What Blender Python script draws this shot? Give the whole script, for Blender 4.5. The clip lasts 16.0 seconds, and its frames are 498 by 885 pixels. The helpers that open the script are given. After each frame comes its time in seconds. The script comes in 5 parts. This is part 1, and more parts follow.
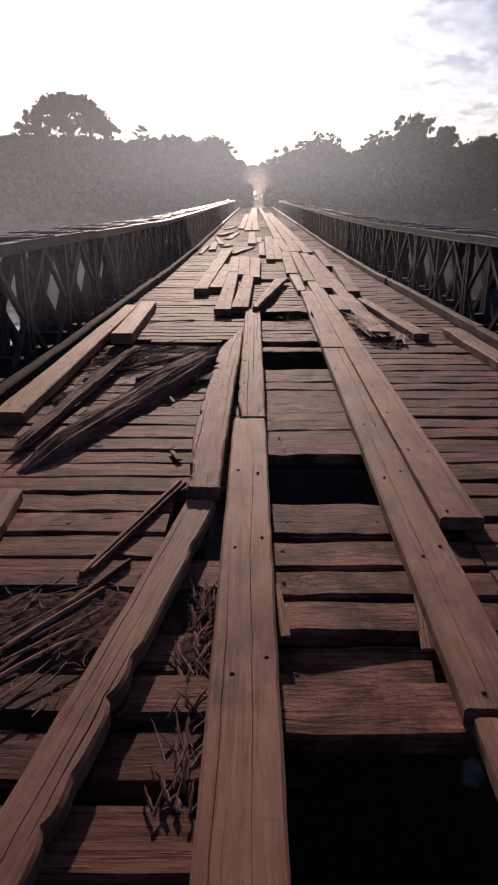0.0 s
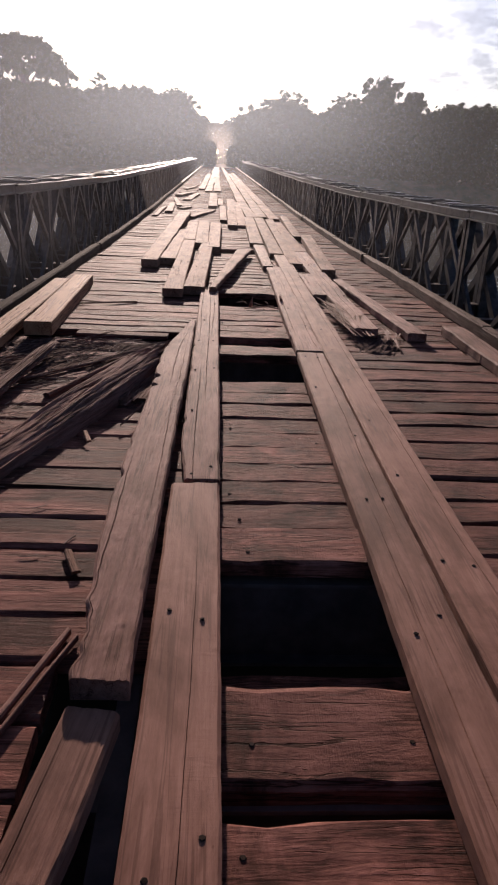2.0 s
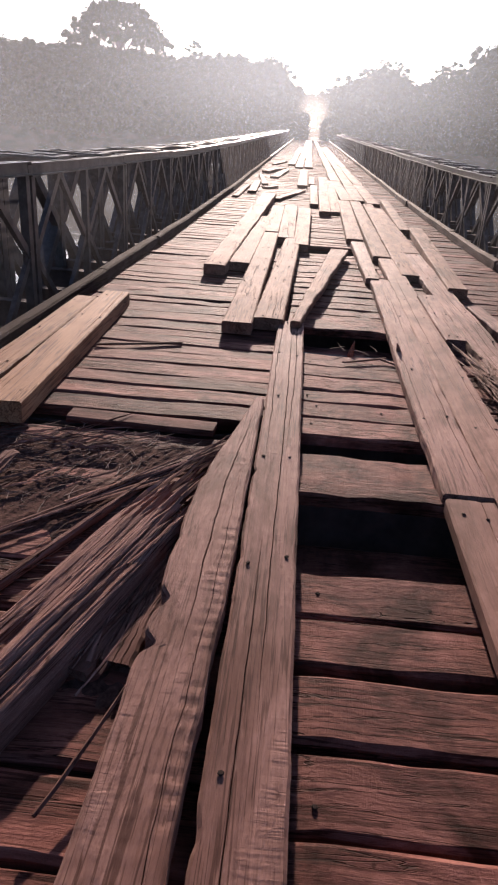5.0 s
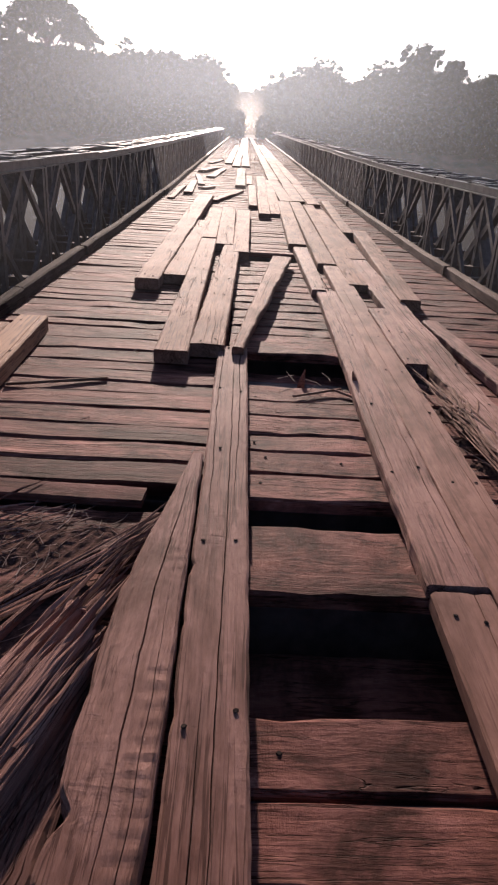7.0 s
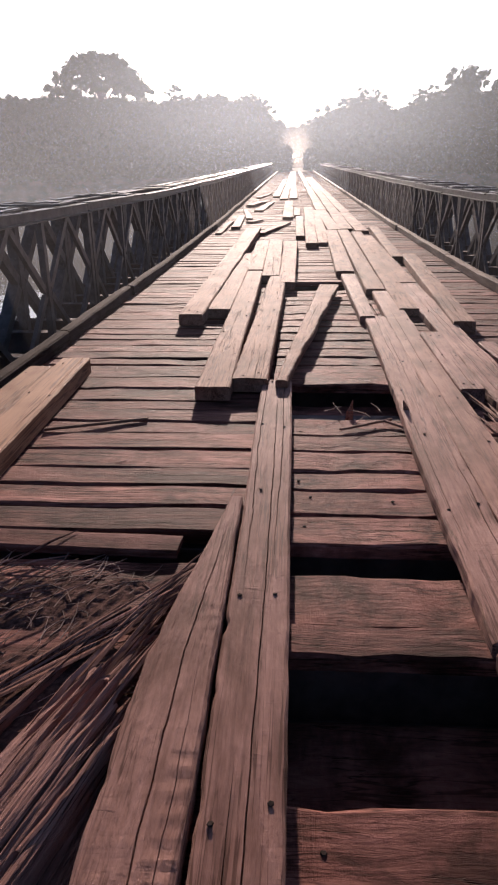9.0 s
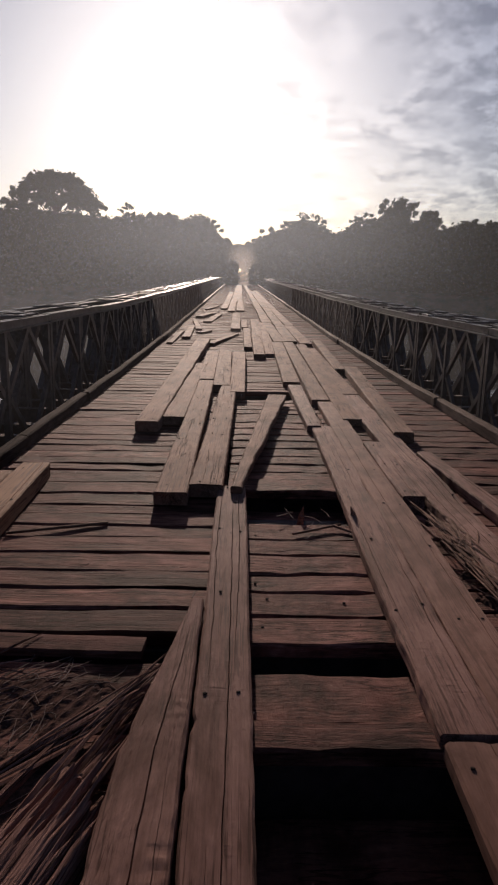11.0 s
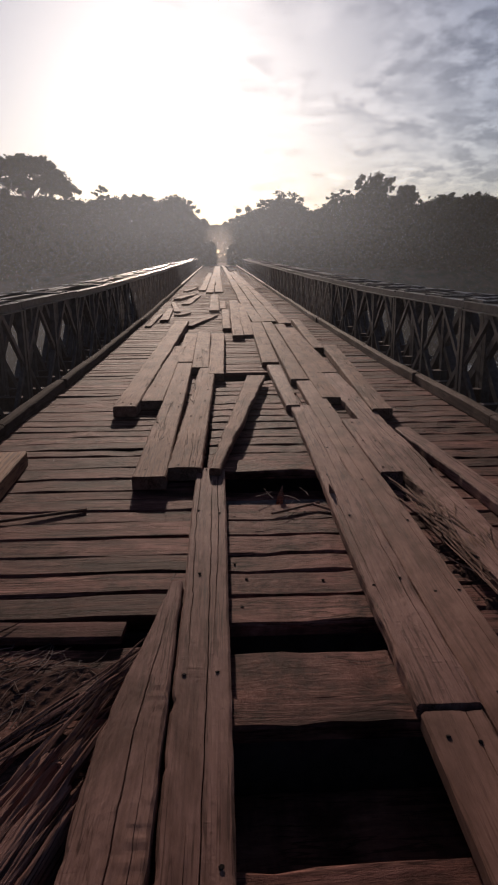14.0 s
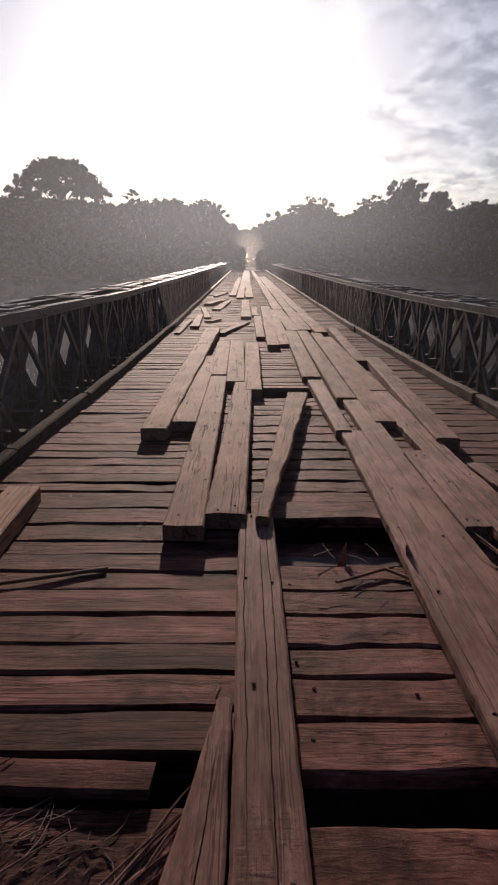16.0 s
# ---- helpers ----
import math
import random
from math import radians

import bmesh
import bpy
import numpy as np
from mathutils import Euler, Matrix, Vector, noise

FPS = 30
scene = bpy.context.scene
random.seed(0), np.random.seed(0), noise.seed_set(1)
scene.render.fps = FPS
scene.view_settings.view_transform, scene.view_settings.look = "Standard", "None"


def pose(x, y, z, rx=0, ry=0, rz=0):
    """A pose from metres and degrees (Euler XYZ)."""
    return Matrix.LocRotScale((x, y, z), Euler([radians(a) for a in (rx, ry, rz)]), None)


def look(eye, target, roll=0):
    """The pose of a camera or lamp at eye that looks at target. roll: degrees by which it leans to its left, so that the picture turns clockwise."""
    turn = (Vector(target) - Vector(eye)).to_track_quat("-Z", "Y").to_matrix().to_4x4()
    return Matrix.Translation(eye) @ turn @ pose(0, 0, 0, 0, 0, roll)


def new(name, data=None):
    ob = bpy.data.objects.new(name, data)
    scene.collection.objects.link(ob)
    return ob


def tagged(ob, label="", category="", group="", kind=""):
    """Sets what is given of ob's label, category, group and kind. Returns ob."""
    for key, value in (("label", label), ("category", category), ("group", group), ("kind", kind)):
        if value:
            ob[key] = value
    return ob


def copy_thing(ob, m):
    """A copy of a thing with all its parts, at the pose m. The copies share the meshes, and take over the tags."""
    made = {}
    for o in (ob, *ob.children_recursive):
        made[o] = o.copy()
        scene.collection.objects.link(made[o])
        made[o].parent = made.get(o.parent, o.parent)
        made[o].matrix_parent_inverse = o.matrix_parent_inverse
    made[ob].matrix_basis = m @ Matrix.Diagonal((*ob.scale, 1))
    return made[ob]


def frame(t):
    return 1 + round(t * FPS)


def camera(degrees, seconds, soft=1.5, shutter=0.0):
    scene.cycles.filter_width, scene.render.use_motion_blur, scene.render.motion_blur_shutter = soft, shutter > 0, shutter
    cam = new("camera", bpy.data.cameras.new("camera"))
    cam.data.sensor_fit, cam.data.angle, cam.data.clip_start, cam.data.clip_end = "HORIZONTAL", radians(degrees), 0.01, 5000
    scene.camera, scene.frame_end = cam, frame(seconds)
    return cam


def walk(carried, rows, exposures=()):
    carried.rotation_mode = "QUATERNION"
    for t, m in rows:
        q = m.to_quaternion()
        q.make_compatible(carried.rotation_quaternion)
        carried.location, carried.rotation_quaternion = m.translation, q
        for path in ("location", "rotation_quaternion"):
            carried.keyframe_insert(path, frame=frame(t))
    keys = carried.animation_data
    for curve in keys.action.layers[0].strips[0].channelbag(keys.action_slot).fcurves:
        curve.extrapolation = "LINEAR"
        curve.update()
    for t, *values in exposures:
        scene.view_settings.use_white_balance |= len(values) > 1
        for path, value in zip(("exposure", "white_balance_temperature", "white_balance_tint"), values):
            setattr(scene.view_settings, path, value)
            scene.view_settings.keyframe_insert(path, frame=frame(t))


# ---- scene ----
cam = camera(40.4, 16.0, soft=2.1)
PATH = [
    (0, (-0.324, 0.779, 1.338), (-0.337, 2.669, 0.683), -0.0),
    (0.5, (-0.317, 1.177, 1.318), (-0.202, 3.028, 0.571), 4.3),
    (1, (-0.34, 1.466, 1.36), (-0.306, 3.371, 0.75), 0.9),
    (1.5, (-0.297, 1.891, 1.342), (-0.33, 3.771, 0.66), -1.6),
    (2, (-0.293, 2.31, 1.316), (-0.177, 4.161, 0.568), 2.8),
    (2.5, (-0.298, 2.657, 1.321), (-0.21, 4.521, 0.602), 2.3),
    (3, (-0.255, 3.094, 1.323), (-0.261, 4.962, 0.608), 1.1),
    (3.5, (-0.277, 3.583, 1.323), (-0.269, 5.45, 0.608), 0.3),
    (4, (-0.283, 3.989, 1.285), (-0.252, 5.848, 0.548), 1.9),
    (4.5, (-0.281, 4.417, 1.28), (-0.315, 6.219, 0.413), 3.8),
    (5, (-0.325, 4.82, 1.331), (-0.422, 6.641, 0.509), 3.8),
    (5.2, (-0.313, 5.055, 1.32), (-0.295, 6.908, 0.567), 3.3),
    (7.3, (-0.326, 5.523, 1.361), (-0.265, 7.345, 0.539), 3.5),
    (7.5, (-0.284, 5.572, 1.325), (-0.25, 7.434, 0.596), 2.5),
    (8, (-0.265, 5.622, 1.3), (-0.312, 7.462, 0.516), 2.1),
    (8.5, (-0.268, 5.617, 1.295), (-0.325, 7.43, 0.452), 2.9),
    (9, (-0.242, 5.664, 1.326), (-0.365, 7.518, 0.585), -0.8),
    (9.2, (-0.221, 5.773, 1.314), (-0.266, 7.706, 0.802), -2.2),
    (11.3, (-0.334, 5.403, 1.421), (-0.263, 7.35, 0.969), 2.7),
    (11.5, (-0.355, 5.383, 1.408), (-0.292, 7.318, 0.909), 4.5),
    (12, (-0.397, 5.378, 1.417), (-0.479, 7.307, 0.896), 4.1),
    (12.5, (-0.401, 5.394, 1.431), (-0.478, 7.343, 0.988), 4.0),
    (13, (-0.308, 5.366, 1.419), (-0.152, 7.3, 0.933), 2.4),
    (13.5, (-0.278, 5.392, 1.425), (-0.156, 7.326, 0.931), -0.0),
    (14, (-0.256, 5.459, 1.411), (-0.175, 7.392, 0.905), -0.6),
    (14.5, (-0.28, 5.512, 1.414), (-0.253, 7.439, 0.879), 0.5),
    (15, (-0.308, 5.703, 1.39), (-0.227, 7.616, 0.812), 0.7),
    (15.5, (-0.424, 5.933, 1.452), (-0.393, 7.87, 0.954), 0.0),
    (16, (-0.398, 6.264, 1.42), (-0.387, 8.202, 0.927), 0.2),
]

EXPOSURES = [(0, -0.02, 6260, 20), (0.5, 0.2, 6260, 20), (1, 0.42, 6270, 20), (1.5, 0.1, 6240, 20), (2, 0.33, 6250, 20), (2.5, 0.4, 6250, 20), (3, 0.52, 6240, 20), (4, 0.45, 6210, 20), (5, 1.0, 6100, 18), (7.5, 0.8, 6100, 18),
             (8.5, 0.83, 6110, 18), (9.2, 0.87, 6110, 18), (11.3, -0.66, 6380, 17), (13, -0.66, 6380, 17), (14.5, -0.72, 6380, 17), (15, -0.4, 6350, 17), (15.5, -0.3, 6330, 18), (16, -0.26, 6330, 18)]
walk(cam, [(t, look(eye, target, roll)) for t, eye, target, roll in PATH], EXPOSURES)

# ---- light: a low sun ahead, slightly left of the bridge's line, thin cloud ----
SUN_ELEV, SUN_AZ = radians(15.5), radians(-3.7)      # azimuth from +y, to the right
sun_dir = Vector((math.sin(SUN_AZ) * math.cos(SUN_ELEV), math.cos(SUN_AZ) * math.cos(SUN_ELEV), math.sin(SUN_ELEV)))
sun = new("sun", bpy.data.lights.new("sun", "SUN"))
sun.data.energy, sun.data.angle, sun.data.color = 5.35, radians(1.0), (1.0, 0.81, 0.635)
sun.matrix_world = look(sun_dir * 50, (0, 0, 0))

world = bpy.data.worlds.new("sky")
scene.world = world
world.use_nodes = True
wn, wl = world.node_tree.nodes, world.node_tree.links
wn.clear()


def wnode(kind, **values):
    n = wn.new(kind)
    for k, v in values.items():
        n.inputs[k].default_value = v
    return n


sky = wn.new("ShaderNodeTexSky")
sky.sky_type, sky.sun_disc = "NISHITA", False
sky.sun_elevation, sky.sun_rotation = SUN_ELEV, SUN_AZ
sky.air_density, sky.dust_density, sky.ozone_density = 0.9, 1.6, 3.5
coord = wn.new("ShaderNodeTexCoord")
sep = wn.new("ShaderNodeSeparateXYZ")
wl.new(coord.outputs["Generated"], sep.inputs[0])
up = wn.new("ShaderNodeMath"); up.operation = "ADD"; up.inputs[1].default_value = 0.22
wl.new(sep.outputs["Z"], up.inputs[0])
flat = wn.new("ShaderNodeVectorMath"); flat.operation = "DIVIDE"
comb = wn.new("ShaderNodeCombineXYZ")
for k in "XYZ":
    wl.new(up.outputs[0], comb.inputs[k])
wl.new(coord.outputs["Generated"], flat.inputs[0])
wl.new(comb.outputs[0], flat.inputs[1])
stretch = wn.new("ShaderNodeMapping")
stretch.inputs["Scale"].default_value = (1.9, 1.6, 0.0)
wl.new(flat.outputs[0], stretch.inputs[0])
puff = wnode("ShaderNodeTexNoise", Scale=2.4, Detail=9.0, Roughness=0.62, Distortion=0.2)
wl.new(stretch.outputs[0], puff.inputs["Vector"])
cover = wn.new("ShaderNodeValToRGB")
cover.color_ramp.elements[0].position, cover.color_ramp.elements[1].position = 0.5, 0.7
bank = wn.new("ShaderNodeMath"); bank.operation = "MULTIPLY_ADD"; bank.inputs[1].default_value = 0.5
wl.new(sep.outputs["X"], bank.inputs[0]); wl.new(puff.outputs["Fac"], bank.inputs[2])      # more cloud towards +x
wl.new(bank.outputs[0], cover.inputs[0])
thick = wnode("ShaderNodeTexNoise", Scale=5.0, Detail=6.0, Roughness=0.6)
wl.new(stretch.outputs[0], thick.inputs["Vector"])
grey = wn.new("ShaderNodeValToRGB")
grey.color_ramp.elements[0].position, grey.color_ramp.elements[1].position = 0.43, 0.6
grey.color_ramp.elements[0].color, grey.color_ramp.elements[1].color = (0.68, 0.69, 0.72, 1), (1.25, 1.23, 1.2, 1)
wl.new(thick.outputs["Fac"], grey.inputs[0])
cloudy = wn.new("ShaderNodeMix"); cloudy.data_type = "RGBA"; cloudy.blend_type = "MULTIPLY"
wl.new(cover.outputs[0], cloudy.inputs["Factor"])
wl.new(sky.outputs[0], cloudy.inputs["A"])
wl.new(grey.outputs[0], cloudy.inputs["B"])
bg = wnode("ShaderNodeBackground", Strength=0.07)
wl.new(cloudy.outputs["Result"], bg.inputs["Color"])
wout = wn.new("ShaderNodeOutputWorld")
wl.new(bg.outputs[0], wout.inputs[0])


# ---- materials ----
def nodes_of(name):
    m = bpy.data.materials.new(name)
    m.use_nodes = True
    return m, m.node_tree.nodes, m.node_tree.links, m.node_tree.nodes["Principled BSDF"]


def ramp(n, stops):
    r = n.new("ShaderNodeValToRGB")
    e = r.color_ramp.elements
    while len(e) < len(stops):
        e.new(0.5)
    for el, (p, c) in zip(e, stops):
        el.position, el.color = p, (*c, 1)
    return r


def wood(name, dark, mid, light, rough=0.7, crack=0.015, worn=0.5, relief=0.6, tones=(0.75, 1.18), shine=0.25, body=(1.0, 1.0, 1.0), sheen=0.2, hairs=0.85):
    """Weathered timber, its grain along the object's own y."""
    m, n, l, b = nodes_of(name)
    tc, info = n.new("ShaderNodeTexCoord"), n.new("ShaderNodeObjectInfo")
    shift = n.new("ShaderNodeVectorMath"); shift.operation = "SCALE"
    l.new(info.outputs["Random"], shift.inputs["Scale"])
    shift.inputs[0].default_value = (37.0, 71.0, 13.0)
    add = n.new("ShaderNodeVectorMath"); add.operation = "ADD"
    true = n.new("ShaderNodeVectorMath"); true.operation = "MULTIPLY"; true.inputs[1].default_value = body
    l.new(tc.outputs["Object"], true.inputs[0])
    l.new(true.outputs[0], add.inputs[0]); l.new(shift.outputs[0], add.inputs[1])

    def grain(scale, detail, roughness, squeeze, distort=0.0):
        mp = n.new("ShaderNodeMapping"); mp.inputs["Scale"].default_value = squeeze
        t = n.new("ShaderNodeTexNoise")
        t.inputs["Scale"].default_value, t.inputs["Detail"].default_value = scale, detail
        t.inputs["Roughness"].default_value, t.inputs["Distortion"].default_value = roughness, distort
        l.new(add.outputs[0], mp.inputs[0]); l.new(mp.outputs[0], t.inputs["Vector"])
        return t.outputs["Fac"]
    g1 = grain(7.0, 9, 0.72, (1, 0.16, 1), 0.9)
    g2 = grain(55.0, 8, 0.75, (1, 0.05, 1), 0.6)
    g3 = grain(3.0, 7, 0.68, (1, 0.5, 1), 0.4)
    gc = grain(8.0, 5, 0.55, (2.2, 0.05, 2.2), 0.6)
    wr = grain(30.0, 3, 0.6, (0.22, 1.6, 0.22), 1.2)
    pits = grain(26.0, 3, 0.6, (1, 0.55, 1), 0.3)
    mixg = n.new("ShaderNodeMix"); mixg.inputs["Factor"].default_value = 0.48
    l.new(g1, mixg.inputs["A"]); l.new(g2, mixg.inputs["B"])
    col = ramp(n, [(0.35, dark), (0.5, mid), (0.65, light)])
    l.new(mixg.outputs["Result"], col.inputs[0])
    stain = ramp(n, [(0.38, (worn, worn * 0.86, worn * 0.8)), (0.56, (1, 1, 1))])
    l.new(g3, stain.inputs[0])
    m1 = n.new("ShaderNodeMix"); m1.data_type = "RGBA"; m1.blend_type = "MULTIPLY"; m1.inputs["Factor"].default_value = 1
    l.new(col.outputs[0], m1.inputs["A"]); l.new(stain.outputs[0], m1.inputs["B"])
    tone = n.new("ShaderNodeMapRange"); tone.inputs["To Min"].default_value, tone.inputs["To Max"].default_value = tones
    l.new(info.outputs["Random"], tone.inputs["Value"])
    m2 = n.new("ShaderNodeVectorMath"); m2.operation = "SCALE"
    l.new(m1.outputs["Result"], m2.inputs[0]); l.new(tone.outputs[0], m2.inputs["Scale"])
    # thin long checks where a stretched noise crosses its middle, only in places
    off = n.new("ShaderNodeMath"); off.operation = "SUBTRACT"; off.inputs[1].default_value = 0.5
    l.new(gc, off.inputs[0])
    near_mid = n.new("ShaderNodeMath"); near_mid.operation = "ABSOLUTE"; l.new(off.outputs[0], near_mid.inputs[0])
    where = n.new("ShaderNodeMapRange")
    for k, v in zip(("From Min", "From Max", "To Min", "To Max"), (0.4, 0.58, -0.012, crack)):
        where.inputs[k].default_value = v
    l.new(grain(1.7, 2, 0.5, (3.0, 0.5, 3.0)), where.inputs["Value"])
    over = n.new("ShaderNodeMath"); over.operation = "SUBTRACT"
    l.new(near_mid.outputs[0], over.inputs[0]); l.new(where.outputs[0], over.inputs[1])
    split = ramp(n, [(0.0, (0.3, 0.22, 0.2)), (0.006, (1, 1, 1))])
    l.new(over.outputs[0], split.inputs[0])
    m3 = n.new("ShaderNodeMix"); m3.data_type = "RGBA"; m3.blend_type = "MULTIPLY"; m3.inputs["Factor"].default_value = 1
    l.new(m2.outputs[0], m3.inputs["A"]); l.new(split.outputs[0], m3.inputs["B"])
    speck = ramp(n, [(0.22, (0.4, 0.3, 0.28)), (0.3, (1, 1, 1))])
    l.new(pits, speck.inputs[0])
    m4 = n.new("ShaderNodeMix"); m4.data_type = "RGBA"; m4.blend_type = "MULTIPLY"; m4.inputs["Factor"].default_value = 1
    l.new(m3.outputs["Result"], m4.inputs["A"]); l.new(speck.outputs[0], m4.inputs["B"])
    # hair-fine dark lines along the grain, broken and in patches
    fo = n.new("ShaderNodeMath"); fo.operation = "SUBTRACT"; fo.inputs[1].default_value = 0.5
    l.new(grain(46.0, 3, 0.5, (1, 0.022, 1), 0.35), fo.inputs[0])
    fa = n.new("ShaderNodeMath"); fa.operation = "ABSOLUTE"; l.new(fo.outputs[0], fa.inputs[0])
    fw = n.new("ShaderNodeMapRange")
    for k, v in zip(("From Min", "From Max", "To Min", "To Max"), (0.36, 0.66, -0.028, 0.036)):
        fw.inputs[k].default_value = v
    l.new(grain(9.0, 3, 0.6, (1, 0.22, 1)), fw.inputs["Value"])
    fd = n.new("ShaderNodeMath"); fd.operation = "SUBTRACT"
    l.new(fa.outputs[0], fd.inputs[0]); l.new(fw.outputs[0], fd.inputs[1])
    hair = ramp(n, [(0.0, (0.34, 0.27, 0.25)), (0.022, (1, 1, 1))])
    l.new(fd.outputs[0], hair.inputs[0])
    m5 = n.new("ShaderNodeMix"); m5.data_type = "RGBA"; m5.blend_type = "MULTIPLY"; m5.inputs["Factor"].default_value = hairs
    l.new(m4.outputs["Result"], m5.inputs["A"]); l.new(hair.outputs[0], m5.inputs["B"])
    l.new(m5.outputs["Result"], b.inputs["Base Color"])
    # saw marks and wrinkles across the grain, in patches
    patch = n.new("ShaderNodeMapRange")
    for k, v in zip(("From Min", "From Max", "To Min", "To Max"), (0.52, 0.7, 0.0, 0.5)):
        patch.inputs[k].default_value = v
    l.new(g3, patch.inputs["Value"])
    cross = n.new("ShaderNodeMath"); cross.operation = "MULTIPLY"
    l.new(wr, cross.inputs[0]); l.new(patch.outputs[0], cross.inputs[1])
    both = n.new("ShaderNodeMath"); both.operation = "ADD"
    l.new(mixg.outputs["Result"], both.inputs[0]); l.new(cross.outputs[0], both.inputs[1])
    hsum = n.new("ShaderNodeMath"); hsum.operation = "MULTIPLY_ADD"; hsum.inputs[1].default_value = 0.8
    l.new(both.outputs[0], hsum.inputs[0]); l.new(split.outputs[0], hsum.inputs[2])
    bump = n.new("ShaderNodeBump"); bump.inputs["Strength"].default_value, bump.inputs["Distance"].default_value = relief, 0.014
    l.new(hsum.outputs[0], bump.inputs["Height"]); l.new(bump.outputs[0], b.inputs["Normal"])
    b.inputs["Roughness"].default_value = rough
    b.inputs["Specular IOR Level"].default_value = shine
    b.inputs["Specular Tint"].default_value = (1.0, 0.72, 0.6, 1)
    b.inputs["Sheen Weight"].default_value = sheen
    b.inputs["Sheen Roughness"].default_value = 0.5
    b.inputs["Sheen Tint"].default_value = (1.0, 0.78, 0.68, 1)
    return m


def grainy(name, c1, c2, scale, rough=0.8, metal=0.0, bump_d=0.01, detail=6, mid=0.5, spread=0.12):
    m, n, l, b = nodes_of(name)
    tc = n.new("ShaderNodeTexCoord")
    t = n.new("ShaderNodeTexNoise")
    t.inputs["Scale"].default_value, t.inputs["Detail"].default_value, t.inputs["Roughness"].default_value = scale, detail, 0.65
    l.new(tc.outputs["Object"], t.inputs["Vector"])
    r = ramp(n, [(mid - spread, c1), (mid + spread, c2)])
    l.new(t.outputs["Fac"], r.inputs[0]); l.new(r.outputs[0], b.inputs["Base Color"])
    bp = n.new("ShaderNodeBump"); bp.inputs["Distance"].default_value, bp.inputs["Strength"].default_value = bump_d, 0.7
    l.new(t.outputs["Fac"], bp.inputs["Height"]); l.new(bp.outputs[0], b.inputs["Normal"])
    b.inputs["Roughness"].default_value, b.inputs["Metallic"].default_value = rough, metal
    return m


def leafy(name, c1, c2, through_light=0.12):
    m, n, l, b = nodes_of(name)
    geo = n.new("ShaderNodeNewGeometry")
    r = ramp(n, [(0.0, c1), (1.0, c2)])
    l.new(geo.outputs["Random Per Island"], r.inputs[0]); l.new(r.outputs[0], b.inputs["Base Color"])
    b.inputs["Roughness"].default_value = 0.55
    tr = n.new("ShaderNodeBsdfTranslucent"); l.new(r.outputs[0], tr.inputs["Color"])
    mx = n.new("ShaderNodeMixShader"); mx.inputs[0].default_value = through_light
    l.new(b.outputs[0], mx.inputs[1]); l.new(tr.outputs[0], mx.inputs[2])
    l.new(mx.outputs[0], n["Material Output"].inputs["Surface"])
    return m


DECK = wood("old deck timber", (0.053, 0.018, 0.014), (0.205, 0.077, 0.058), (0.37, 0.163, 0.127), 0.74, 0.006, 0.24, 1.0, tones=(0.58, 1.28), shine=0.09, body=(0.21, 1.8, 1.0), sheen=0.03)
TREAD = wood("sawn tread timber", (0.165, 0.074, 0.052), (0.25, 0.122, 0.088), (0.335, 0.174, 0.131), 0.73, -0.012, 0.48, 0.5, shine=0.14, sheen=0.04, hairs=0.5)
ROUGHWOOD = wood("rough split timber", (0.130, 0.060, 0.046), (0.312, 0.158, 0.122), (0.43, 0.236, 0.188), 0.74, -0.012, 0.55, 1.0, shine=0.13, sheen=0.04)
GREYWOOD = wood("weathered timber", (0.108, 0.048, 0.037), (0.268, 0.131, 0.101), (0.385, 0.208, 0.165), 0.73, -0.012, 0.5, 0.9, shine=0.14, sheen=0.04)
PALEWOOD = wood("pale weathered timber", (0.125, 0.054, 0.035), (0.285, 0.14, 0.092), (0.4, 0.212, 0.145), 0.76, 0.003, 0.5, 0.9, shine=0.1, sheen=0.05)
REDWOOD = wood("fresh red timber", (0.24, 0.113, 0.056), (0.32, 0.164, 0.088), (0.39, 0.216, 0.122), 0.74, 0.004, 0.7, 0.3, shine=0.2, sheen=0.03)
BOARDEND = wood("split board timber", (0.066, 0.026, 0.020), (0.19, 0.077, 0.061), (0.325, 0.155, 0.127), 0.76, 0.004, 0.34, 0.9, shine=0.06, sheen=0.03)
SPLINTER = wood("splintered timber", (0.115, 0.057, 0.046), (0.205, 0.107, 0.086), (0.295, 0.166, 0.136), 0.88, 0.002, 0.6, 1.0, shine=0.1, sheen=0.05)
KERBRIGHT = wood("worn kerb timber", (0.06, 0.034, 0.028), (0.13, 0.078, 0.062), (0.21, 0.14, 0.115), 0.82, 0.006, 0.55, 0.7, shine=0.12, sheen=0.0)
# left kerb only: darker copy of the kerb timber, its shade put into colour
KERB_SHADED = wood("shaded kerb timber", (0.03, 0.02, 0.018), (0.06, 0.04, 0.036), (0.11, 0.076, 0.068), 0.9, 0.006, 0.5, 0.8, shine=0.05, sheen=0.0)
STRAW = grainy("wood fibre litter", (0.06, 0.034, 0.028), (0.22, 0.132, 0.108), 6.0, 0.9)
# top chord only: lighter and glossier than STEEL, for its bright sunlit edge
CHORD = grainy("top chord steel", (0.04, 0.036, 0.036), (0.1, 0.092, 0.09), 7.0, 0.4, 0.35, 0.002)
STEEL = grainy("painted rusting steel", (0.024, 0.021, 0.022), (0.085, 0.075, 0.074), 7.0, 0.42, 0.1, 0.003)
RUST = grainy("rusted steel beam", (0.06, 0.042, 0.04), (0.12, 0.084, 0.076), 5.0, 0.95, 0.0, 0.006)
NAILM = grainy("rusty nail iron", (0.02, 0.014, 0.012), (0.06, 0.04, 0.03), 60.0, 0.95, 0.0, 0.001)
